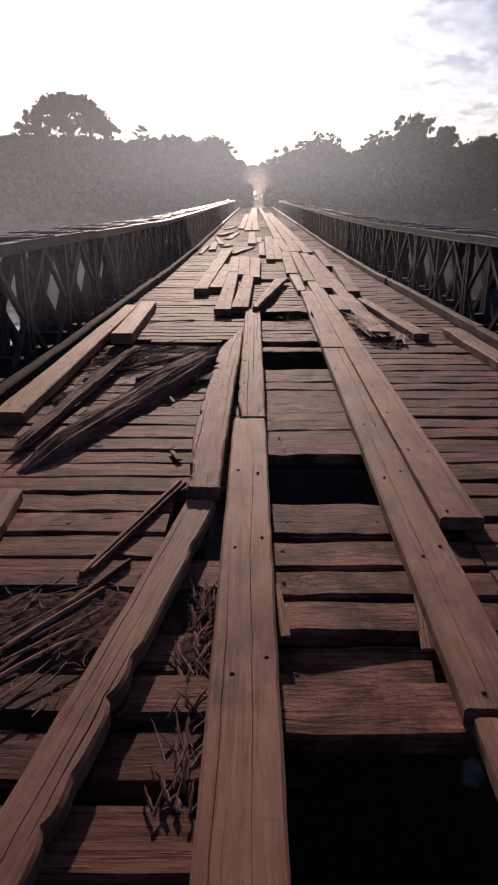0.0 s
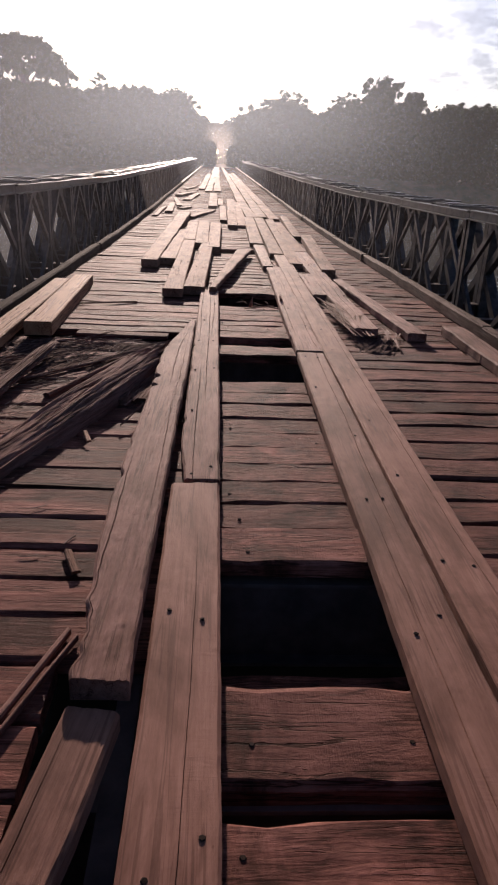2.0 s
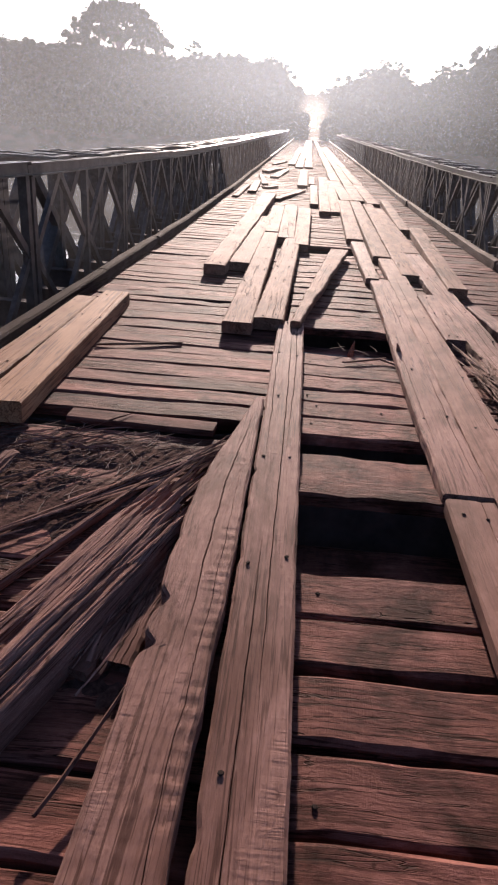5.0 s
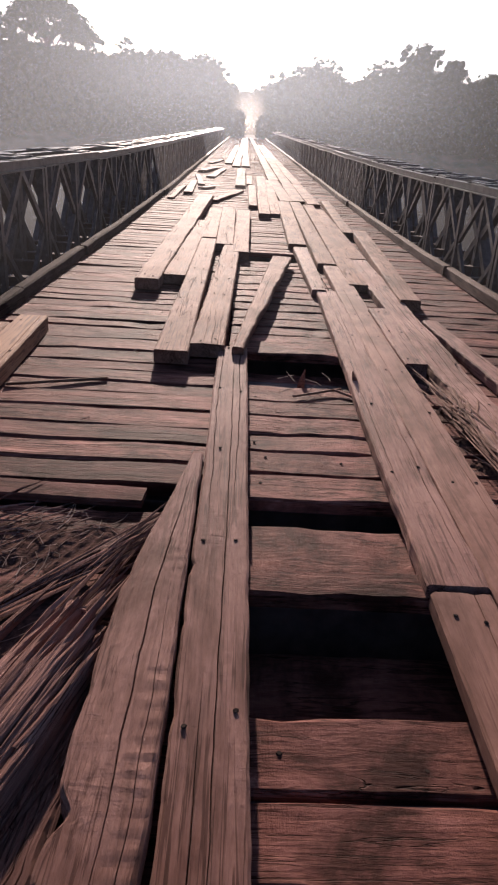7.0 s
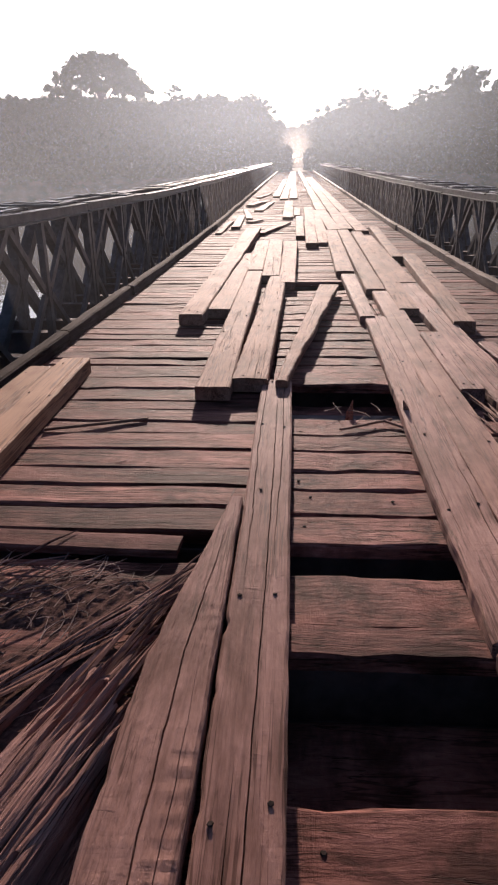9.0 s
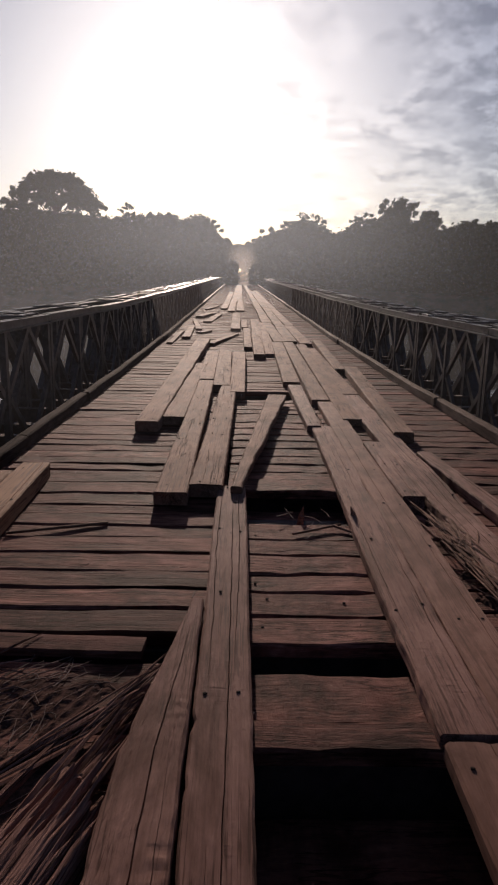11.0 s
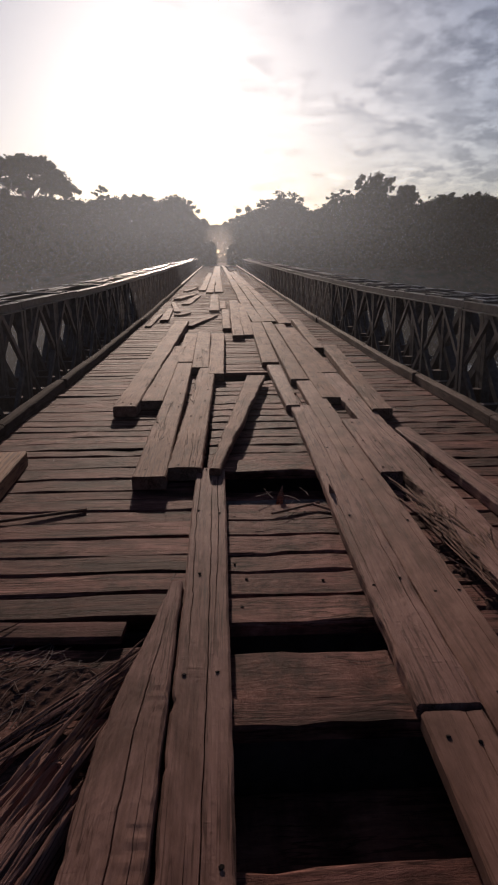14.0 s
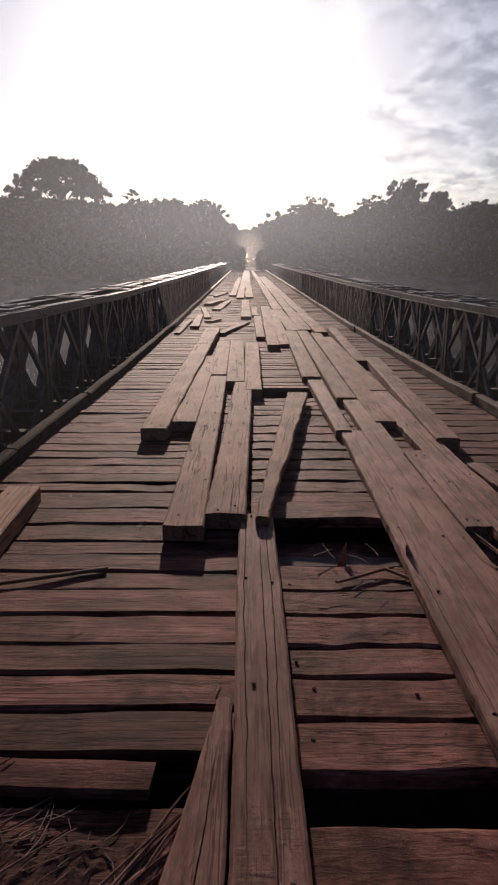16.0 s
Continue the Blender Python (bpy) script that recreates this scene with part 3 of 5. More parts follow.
def veil_sheet_material(name, tint, shape):
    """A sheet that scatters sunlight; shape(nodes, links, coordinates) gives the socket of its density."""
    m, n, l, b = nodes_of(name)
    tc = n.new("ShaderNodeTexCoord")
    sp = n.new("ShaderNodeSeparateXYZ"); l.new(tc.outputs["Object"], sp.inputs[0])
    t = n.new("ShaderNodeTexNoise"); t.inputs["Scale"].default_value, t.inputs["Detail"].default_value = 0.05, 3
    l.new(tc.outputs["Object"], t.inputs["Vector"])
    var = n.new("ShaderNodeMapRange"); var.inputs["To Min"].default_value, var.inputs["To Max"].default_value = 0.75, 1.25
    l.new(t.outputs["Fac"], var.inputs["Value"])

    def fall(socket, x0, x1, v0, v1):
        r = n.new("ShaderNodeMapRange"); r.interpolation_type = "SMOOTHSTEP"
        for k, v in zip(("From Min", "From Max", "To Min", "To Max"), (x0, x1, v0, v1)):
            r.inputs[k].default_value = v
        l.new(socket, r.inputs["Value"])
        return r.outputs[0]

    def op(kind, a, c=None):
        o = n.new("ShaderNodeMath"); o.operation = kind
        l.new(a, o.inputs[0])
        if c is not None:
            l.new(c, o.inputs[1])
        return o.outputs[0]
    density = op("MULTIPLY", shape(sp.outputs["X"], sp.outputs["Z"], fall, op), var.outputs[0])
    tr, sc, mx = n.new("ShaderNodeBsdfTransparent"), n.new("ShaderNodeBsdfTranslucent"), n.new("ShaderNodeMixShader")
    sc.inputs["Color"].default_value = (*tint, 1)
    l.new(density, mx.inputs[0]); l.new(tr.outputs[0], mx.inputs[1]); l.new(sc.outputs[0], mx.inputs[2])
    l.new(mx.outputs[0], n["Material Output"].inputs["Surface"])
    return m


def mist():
    """Pale sheets added in place of lens glare, denser before the far bank and on the left, and dust over the road."""
    near_veil = veil_sheet_material("near glare veil", (0.9, 0.88, 0.94), lambda x, z, fall, op: op("MULTIPLY", fall(x, -4.0, -1.0, 0.022, 0.006), fall(z, 0.0, 0.6, 0.25, 1.0)))
    # added before the left truss, to lift its darks as glare does
    close = veil_sheet_material("left truss glare veil", (0.86, 0.84, 0.94), lambda x, z, fall, op: op(
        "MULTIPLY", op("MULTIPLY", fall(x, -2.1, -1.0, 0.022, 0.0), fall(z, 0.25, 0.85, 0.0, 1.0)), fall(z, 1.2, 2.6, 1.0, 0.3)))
    far_veil = veil_sheet_material("bridge glare veil", (0.92, 0.88, 0.9), lambda x, z, fall, op: fall(x, -5.0, 5.0, 0.034, 0.016))
    # the far sheets are denser at the centre, for the glow beneath the sun
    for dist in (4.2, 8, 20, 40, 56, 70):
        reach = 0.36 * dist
        mat = close if dist < 5 else near_veil if dist < 10 else far_veil if dist < 30 else veil_sheet_material("far bank glare veil", (0.78, 0.88, 1.0), lambda x, z, fall, op: op(
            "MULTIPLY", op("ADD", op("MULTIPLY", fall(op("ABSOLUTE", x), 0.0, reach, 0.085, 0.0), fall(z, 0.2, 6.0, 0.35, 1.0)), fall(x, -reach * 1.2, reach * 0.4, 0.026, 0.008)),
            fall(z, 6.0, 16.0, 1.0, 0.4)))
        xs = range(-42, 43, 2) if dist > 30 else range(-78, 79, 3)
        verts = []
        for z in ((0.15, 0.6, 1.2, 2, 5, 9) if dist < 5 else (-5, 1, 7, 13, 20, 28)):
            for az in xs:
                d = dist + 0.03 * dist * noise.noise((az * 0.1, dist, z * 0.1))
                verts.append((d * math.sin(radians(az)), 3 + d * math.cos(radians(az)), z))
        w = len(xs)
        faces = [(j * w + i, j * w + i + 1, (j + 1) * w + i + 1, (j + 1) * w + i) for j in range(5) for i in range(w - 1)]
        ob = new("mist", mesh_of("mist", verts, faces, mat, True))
        tagged(ob, "pale see-through veil standing in for lens glare", "mist", kind="stuff")
    dust = veil_sheet_material("road dust", (1.0, 0.93, 0.87), lambda x, z, fall, op: op("MULTIPLY", fall(op("ABSOLUTE", x), 0.3, 3.2, 0.27, 0.0), fall(op("ABSOLUTE", z), 0.5, 5.0, 1.0, 0.0)))
    verts = [(x * 0.5, 0.5 * noise.noise((x * 0.2, 1, z)), z) for z in range(-5, 6) for x in range(-7, 8)]
    faces = [(k * 15 + i, k * 15 + i + 1, k * 15 + i + 16, k * 15 + i + 15) for k in range(10) for i in range(14)]
    ob = new("road_dust", mesh_of("road_dust", verts, faces, dust, True))
    ob.location = (0.2, 125, 4.6)
    tagged(ob, "pale sunlit dust hanging over the forest road", "dust", kind="stuff")


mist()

# ---- steel trusses at both sides ----
PANEL, TOP, LOW = 3.05, 1.01, -0.45


def panel(split, post=0.07, strut=0.04):
    """A truss panel 3.05 m long along y, its inner face at x 0 to 0.08: two chords, posts and a diamond of struts in each half."""
    root = new("truss_panel")

    def piece(name, bars):
        v, f = [], []
        for b_ in bars:
            bar(v, f, *b_)
        ob = new(name, mesh_of(name, v, f, STEEL)); ob.parent = root
        return ob

    def channel(x, z, turn, parent):
        """A rolled channel along y, its web at x, its flanges turned to +x or -x."""
        prof = [(0, 0.051), (0.045, 0.051), (0.045, 0.04), (0.012, 0.036), (0.012, -0.036), (0.045, -0.04), (0.045, -0.051), (0, -0.051)]
        v = [(x + turn * px, y, z + pz) for y in (0.006, PANEL - 0.006) for px, pz in prof]
        f = [(i, (i + 1) % 8, 8 + (i + 1) % 8, 8 + i) for i in range(8)] + [tuple(range(7, -1, -1)), tuple(range(8, 16))]
        ob = new("channel", mesh_of("channel", v, f, CHORD if z > 0 else STEEL)); ob.parent = parent
    mid = (TOP + LOW) / 2
    for nm, z in (("top_chord", TOP - 0.05), ("bottom_chord", LOW + 0.05)):
        chord = piece(nm, [((0.042, 0.0, z), (0.042, PANEL, z), 0.03, 0.03)])
        channel(0.034, z, -1, chord)
        channel(0.052, z, 1, chord)
    posts, struts = [], []
    for k, y in enumerate((0.06, PANEL / 2, PANEL - 0.06)):
        posts.append(((0.042, y, LOW + 0.1), (0.042, y, TOP - 0.1), post if k != 1 else post - 0.01, post + 0.005))
    for y in (PANEL / 4, PANEL * 3 / 4):
        posts.append(((0.042, y, LOW + 0.1), (0.042, y, LOW + 0.32), 0.05, 0.05))
        for dy in (-PANEL / 4 + 0.08, PANEL / 4 - 0.08):
            for z in (TOP - 0.1, LOW + 0.1):
                struts.append(((0.042, y, z), (0.042, y + dy, mid + (0.03 if z > 0 else -0.03)), strut, strut + 0.024))
    plates = [((0.042, y - 0.055, mid), (0.042, y + 0.055, mid), 0.014, 0.2) for y in (0.1, PANEL / 2, PANEL - 0.1)]
    if split:
        for b_ in posts:
            piece("post", [b_])
        for b_ in struts:
            piece("strut", [b_])
        for b_ in plates:
            piece("gusset", [b_])
    else:
        piece("bracing", posts + struts + plates)["kind"] = "stuff"
    return tagged(root, "dark weathered steel truss panel of the bridge side", "bridge panel", "bridge side trusses")


def trusses():
    fine, stout, coarse = panel(True), panel(True, 0.1, 0.076), panel(False, 0.1, 0.076)
    first = {id(fine): True, id(stout): True, id(coarse): True}
    for side in (1, -1):
        for row, x in enumerate((2.5, 2.96, 3.18)):
            for k in range(-6, 27):
                y = 13.15 - PANEL * 2 + (k - 2) * PANEL + (0.35 if side < 0 else 0) + (0, 0.5, 1.0)[row]
                src = fine if row == 0 and y < 46 else stout if y < 28 else coarse
                slope = math.atan2(level(y + PANEL) - level(y), PANEL)
                m = Matrix.Translation((side * x, y, level(y) + (0.03 if side < 0 else -0.01) + 0.004 * ((k * 7 + row * 3) % 5 - 2))) @ Matrix.Rotation(slope, 4, "X") @ Matrix.Diagonal((side, 1, 1, 1))
                if first[id(src)]:
                    first[id(src)] = False
                    src.matrix_world = m
                else:
                    copy_thing(src, Matrix.Identity(4)).matrix_world = m
    # bracing frames across the top chords
    v, f = [], []
    bar(v, f, (0.0, 0, 0.012), (0.74, 0, 0.012), 0.06, 0.016)
    bar(v, f, (0.0, 0.62, 0.012), (0.74, 0.62, 0.012), 0.06, 0.016)
    bar(v, f, (0.06, 0.03, 0.014), (0.06, 0.59, 0.014), 0.05, 0.016)
    bar(v, f, (0.68, 0.03, 0.014), (0.68, 0.59, 0.014), 0.05, 0.016)
    bar(v, f, (0.1, 0.05, 0.018), (0.64, 0.57, 0.018), 0.04, 0.01)
    frame_mesh = mesh_of("bracing_frame", v, f, STEEL)
    rnd = random.Random(4)
    for side in (1, -1):
        for k in range(-1, 46):
            y = 3.3 + k * 1.525 + rnd.uniform(-0.2, 0.2)
            if rnd.random() < 0.35:
                continue
            ob = new("bracing_frame", frame_mesh)
            ob.matrix_world = Matrix.Translation((side * 2.5, y, TOP + level(y) + (0.038 if side < 0 else -0.002))) @ Matrix.Rotation(rnd.uniform(-0.06, 0.06), 4, "Z") @ Matrix.Diagonal((side, 1, 1, 1))
            tagged(ob, "flat steel bracing frame bolted across the top chords", "bracing frame", "bracing frames")


trusses()


def under_deck():
    """Cross beams and long bearers under the boards."""
    v, f = [], []
    bar(v, f, (-3.3, 0, -0.28), (3.3, 0, -0.28), 0.012, 0.36)
    bar(v, f, (-3.3, 0, -0.1), (3.3, 0, -0.1), 0.12, 0.014)
    bar(v, f, (-3.3, 0, -0.46), (3.3, 0, -0.46), 0.12, 0.014)
    beam = mesh_of("cross_beam", v, f, RUST)
    for k in range(-10, 64):
        y = 1.42 + k * 1.525
        # second beam added to block bright water in the gaps; none at k 0
        for dy in (0.0, 0.58) if k else (0.0,):
            ob = new("cross_beam", beam)
            ob.location = (0, y + dy, level(y + dy))
            tagged(ob, "rusted steel cross beam under the deck boards", "beam", "cross beams")
    for x in (-1.7, -1.15, -0.5, 0.72, 1.3, 1.8):
        v, f = [], []
        ys = [-15, 14, 19, 24, 60, 96]
        for a, b_ in zip(ys, ys[1:]):
            bar(v, f, (x, a, level(a) - 0.125), (x, b_, level(b_) - 0.125), 0.06, 0.12)
        ob = new("stringer", mesh_of("stringer", v, f, RUST))
        tagged(ob, "rusted long steel bearer under the deck boards", "beam", "bearers")


under_deck()


# ---- kerbs ----
def kerbs():
    for side in (1, -1):
        y, k = -14.0, 0
        while y < 94:
            ln = 3.0 if k % 3 else 2.4
            k += 1
            me = plank_mesh("kerb_timber", ln - 0.02, 0.1, 0.1, 0.11, KERBRIGHT if side > 0 else KERB_SHADED, 500 + k + (50 if side > 0 else 0), 6, 0.012, 0.02, 0.014, 0.01) if y < 40 else KERB_FAR
            ob = new("kerb_timber", me)
            slope = math.atan2(level(y + ln) - level(y), ln)
            ob.matrix_world = Matrix.Translation((side * (2.155 + 0.012 * math.sin(k * 2.1)), y, level(y) + 0.004)) @ Matrix.Rotation(slope, 4, "X")
            tagged(ob, "worn grey timber kerb along the deck edge", "kerb", "kerb timbers")
            y += ln


KERB_FAR = plank_mesh("kerb_timber", 2.98, 0.13, 0.13, 0.11, GREYWOOD, 499, 4, 0.012, 0.02, 0.014, 0.01)
kerbs()

# ---- tread planks laid along the deck, from the near end to the far ----
tread((-0.35, -0.8), (-0.35, 4.95), 0.2, 0.205, TREAD, "wide sawn tread plank nailed along the deck", wob=0.006)
tread((-0.34, 4.97), (-0.335, 9.95), 0.192, 0.195, ROUGHWOOD, "weathered cracked tread plank along the deck", wob=0.01, thick=0.06, bites=((0.0, 0.035, 0.3), (0.75, 0.008, 0.03), (1.75, 0.006, 0.04), (2.1, 0.005, 0.02), (2.38, 0.012, 0.03)))
tread((-0.585, 3.66), (-0.532, 8.2), 0.205, 0.19, ROUGHWOOD, "rough split plank with a pointed broken tip", wob=0.012, grooves=0.022, bites=((0.0, 0.065, 0.55), (1.25, 0.022, 0.05), (1.6, 0.008, 0.04), (2.56, 0.035, 0.03), (2.75, 0.03, 0.045), (3.1, 0.006, 0.04), (3.6, 0.008, 0.05)), ripple=(1.9, 4.3), z=0.05, z1=0.008, point=0.75, nails=False, ragged=0.06, thick=0.07)
tread((-0.56, 3.62), (-0.98, 0.9), 0.14, 0.13, TREAD, "worn plank lying askew beside the tread planks", wob=0.007, z=0.02, nails=False, grooves=0.012, bites=((0.45, 0.008, 0.05), (1.15, 0.012, 0.04), (1.33, 0.02, 0.025), (1.6, 0.008, 0.03), (1.75, 0.016, 0.025)))
tread((-1.93, 5.0), (-2.0, 10.2), 0.2, 0.17, REDWOOD, "orange-brown split plank along the kerb", z=0.0, thick=0.08, wob=0.012)
tread((-1.69, 7.74), (-1.78, 10.3), 0.22, 0.2, REDWOOD, "thick orange-brown squared plank beside the kerb", thick=0.11, wob=0.006, edge=0.008)
tread((-1.38, 2.2), (-1.5, 3.78), 0.14, 0.13, TREAD, "short weathered plank on the deck boards", nails=False)
tread((0.35, 2.27), (0.448, 7.27), 0.2, 0.2, TREAD, "long smooth sawn tread plank on the deck", wob=0.005)
tread((0.588, 3.46), (0.765, 13.5), 0.195, 0.215, TREAD, "very long smooth sawn tread plank on the deck", wob=0.006, thick=0.06)
tread((0.27, -0.8), (0.36, 2.25), 0.19, 0.19, TREAD, "long smooth sawn tread plank on the deck", wob=0.005)
tread((0.448, 7.29), (0.535, 12.05), 0.21, 0.195, ROUGHWOOD, "old cracked tread plank with a ragged edge", wob=0.014, thick=0.058, ragged=0.006)
tread((0.46, 12.0), (0.485, 14.8), 0.14, 0.19, GREYWOOD, "short weathered tread plank", thick=0.07)
tread((0.47, 15.05), (0.6, 21.5), 0.245, 0.260, PALEWOOD, "long pale weathered tread plank", thick=0.07)
tread((0.71, 13.56), (0.86, 21.5), 0.220, 0.240, PALEWOOD, "long pale weathered tread plank", thick=0.07)
tread((0.9, 12.35), (1.12, 21.0), 0.205, 0.220, PALEWOOD, "long pale weathered tread plank", thick=0.07)
tread((0.86, 9.66), (0.89, 11.25), 0.15, 0.165, GREYWOOD, "short tread plank with a broken end", thick=0.09, ragged=0.04)
tread((1.14, 14.05), (1.24, 20.2), 0.235, 0.230, PALEWOOD, "pale weathered tread plank", thick=0.07)
tread((1.04, 8.05), (1.13, 14.0), 0.21, 0.23, GREYWOOD, "long weathered plank with a splintered near end", wob=0.02, thick=0.075, ragged=0.08)
tread((1.25, 11.58), (1.57, 16.75), 0.19, 0.22, PALEWOOD, "loose pale plank lying askew on the deck", thick=0.1, z=0.01, nails=False)
tread((1.47, 7.95), (1.27, 11.0), 0.17, 0.12, GREYWOOD, "weathered split plank lying askew", wob=0.02, ragged=0.1, nails=False, thick=0.07)
tread((1.37, 16.5), (1.58, 22.0), 0.18, 0.19, PALEWOOD, "loose pale plank lying on the deck", thick=0.09, nails=False)
tread((1.87, 4.9), (1.87, 8.3), 0.18, 0.19, GREYWOOD, "loose plank lying along the kerb", thick=0.08, wob=0.015, nails=False, ragged=0.06)
tread((-0.73, 9.64), (-0.74, 14.95), 0.220, 0.210, PALEWOOD, "thick pale plank of a loose heap on the deck", thick=0.09, ragged=0.07, z=0.01)
tread((-0.51, 9.82), (-0.42, 14.45), 0.235, 0.210, PALEWOOD, "thick pale split plank of a loose heap on the deck", thick=0.09, ragged=0.07, z=0.01, wob=0.02)
tread((-1.18, 11.88), (-1.12, 21.6), 0.225, 0.320, PALEWOOD, "thick pale plank of a loose heap on the deck", thick=0.11, z=0.01, wob=0.02)
tread((-0.95, 12.2), (-0.98, 17.0), 0.225, 0.280, PALEWOOD, "thick pale plank of a loose heap on the deck", thick=0.09, ragged=0.07, z=0.01)
tread((-0.52, 14.5), (-0.56, 19.3), 0.235, 0.260, PALEWOOD, "pale plank of a loose heap on the deck", thick=0.09, ragged=0.07, z=0.01)
tread((-0.76, 15.05), (-0.8, 19.0), 0.235, 0.240, PALEWOOD, "pale plank of a loose heap on the deck", thick=0.09, ragged=0.07, z=0.01)
tread((-0.31, 13.9), (-0.28, 18.85), 0.205, 0.250, PALEWOOD, "pale plank of a loose heap on the deck", thick=0.1)
tread((-0.31, 9.74), (0.19, 13.75), 0.07, 0.23, PALEWOOD, "loose pale plank lying diagonally over the boards", thick=0.055, z=0.066, z1=0.05, wob=0.025, nails=False)
tread((-0.39, 25.3), (-0.4, 32.9), 0.285, 0.290, PALEWOOD, "pale weathered tread plank", thick=0.07)
tread((0.11, 18.6), (0.16, 23.4), 0.22, 0.24, PALEWOOD, "short pale tread plank", thick=0.09)
tread((-0.09, 20.2), (-0.07, 25.6), 0.18, 0.2, PALEWOOD, "short pale tread plank", thick=0.07)
tread((0.2, 23.6), (0.24, 29.5), 0.275, 0.280, PALEWOOD, "pale weathered tread plank", thick=0.07)
tread((-0.13, 25.9), (-0.12, 29.2), 0.18, 0.2, PALEWOOD, "short pale tread plank", thick=0.07)
tread((-1.42, 7.965), (-0.66, 7.93), 0.13, 0.13, BOARDEND, "thin loose board end across the deck edge", thick=0.03, grooves=0.0, z=-0.034, nails=False, group="broken planks", name="broken_plank", wob=0.01, ragged=0.01)
tread((0.36, 19.0), (0.4, 28.0), 0.235, 0.270, PALEWOOD, "pale weathered tread plank", thick=0.06)
frand = random.Random(21)
for x0, x1, y0, wide in ((-0.98, -0.74, 36.5, 0.33), (-0.62, -0.43, 34.6, 0.36), (-0.26, -0.14, 35.0, 0.33), (0.66, 0.42, 21.7, 0.33), (0.99, 0.76, 21.8, 0.33), (1.3, 1.07, 21.3, 0.29)):
    y = y0
    while y < 92:
        ln = frand.uniform(4.2, 6.5)
        f0, f1 = (y - y0) / (92 - y0), min(1, (y + ln - y0) / (92 - y0))
        if not (abs(x0) > 0.9 and y > 62):
            tread((x0 + (x1 - x0) * f0 + frand.uniform(-0.03, 0.03), y), (x0 + (x1 - x0) * f1 + frand.uniform(-0.03, 0.03), min(93, y + ln - 0.05)), wide * frand.uniform(0.85, 1.05),
                  wide * frand.uniform(0.85, 1.05), PALEWOOD, "pale weathered tread plank on the far deck", thick=0.06, nails=False)
        y += ln


def scrap(near, far_, w, th):
    tread(near, far_, w, w * 0.8, PALEWOOD, "short broken plank lying loose on the deck", thick=th, nails=False, group="broken planks", name="broken_plank",
          wob=0.02 if th > 0.03 else 0.006, ragged=0.08 if th > 0.03 else 0.03, warp=0.03 if th > 0.03 else 0.002, edge=min(0.009, th / 3))


scrap((-1.9, 21.3), (-1.85, 24.6), 0.13, 0.05)
scrap((-1.62, 22.6), (-1.72, 26.6), 0.22, 0.05)
scrap((-1.45, 25.4), (-1.8, 29.0), 0.18, 0.05)
scrap((-1.35, 28.4), (-1.05, 32.5), 0.28, 0.06)
scrap((-1.75, 30.6), (-1.2, 33.4), 0.28, 0.07)
scrap((-1.4, 24.2), (-1.1, 24.9), 0.2, 0.05)
scrap((-0.95, 21.1), (-0.35, 24.0), 0.18, 0.05)
scrap((-1.7, 36.0), (-1.3, 39.5), 0.2, 0.05)

# ---- deck boards across the bridge ----
deck = new("deck")
tagged(deck, "worn reddish-brown timber deck with missing boards", "bridge deck", kind="structure")

def board_meshes():
    """Unit boards 1 m long; the wobble is across the width, so that it survives the stretching of width and length."""
    out = []
    for i in range(14):
        rnd = random.Random(i)
        verts, faces = [], []
        chips = [(rnd.uniform(0, 1), rnd.uniform(0.02, 0.045), rnd.choice((0, 1))) for _ in range(2)]
        for s in range(10):
            y = s / 9
            bite = [sum(d_ for c_, d_, k_ in chips if k_ == k and abs(c_ - y) < 0.06) for k in (0, 1)]
            l_, r_ = -0.5 + rnd.uniform(0, 0.013) + bite[0], 0.5 - rnd.uniform(0, 0.013) - bite[1]
            t = 0.06 + rnd.uniform(-0.006, 0.004)
            e = rnd.uniform(0.03, 0.08)
            verts += [(l_, y, 0), (l_, y, t - 0.012), (l_ + e, y, t), (r_ - e, y, t + rnd.uniform(-0.003, 0.003)), (r_, y, t - 0.012), (r_, y, 0)]
        for s in range(9):
            for j in range(6):
                k = (j + 1) % 6
                faces.append((s * 6 + j, (s + 1) * 6 + j, (s + 1) * 6 + k, s * 6 + k))
        faces += [(0, 1, 2, 3, 4, 5), (59, 58, 57, 56, 55, 54)]
        out.append(mesh_of("board", verts, faces, DECK))
    return out


BOARDS = board_meshes()
drand = random.Random(11)


def deck_board(x0, x1, y0, y1, dz=0.0, turn=0.0, tilt=0.0):
    ob = new("board", BOARDS[drand.randrange(len(BOARDS))])
    ob.parent = deck
    yc = (y0 + y1) / 2
    ob.matrix_basis = (Matrix.Translation((x0, yc, level(yc) - 0.062 + dz + drand.uniform(-0.006, 0.004))) @ Matrix.Rotation(radians(-90 + turn + drand.uniform(-0.35, 0.35)), 4, "Z")
                       @ Matrix.Rotation(tilt + drand.uniform(-0.02, 0.02), 4, "Y") @ Matrix.Diagonal((y1 - y0, x1 - x0, 1, 1)))


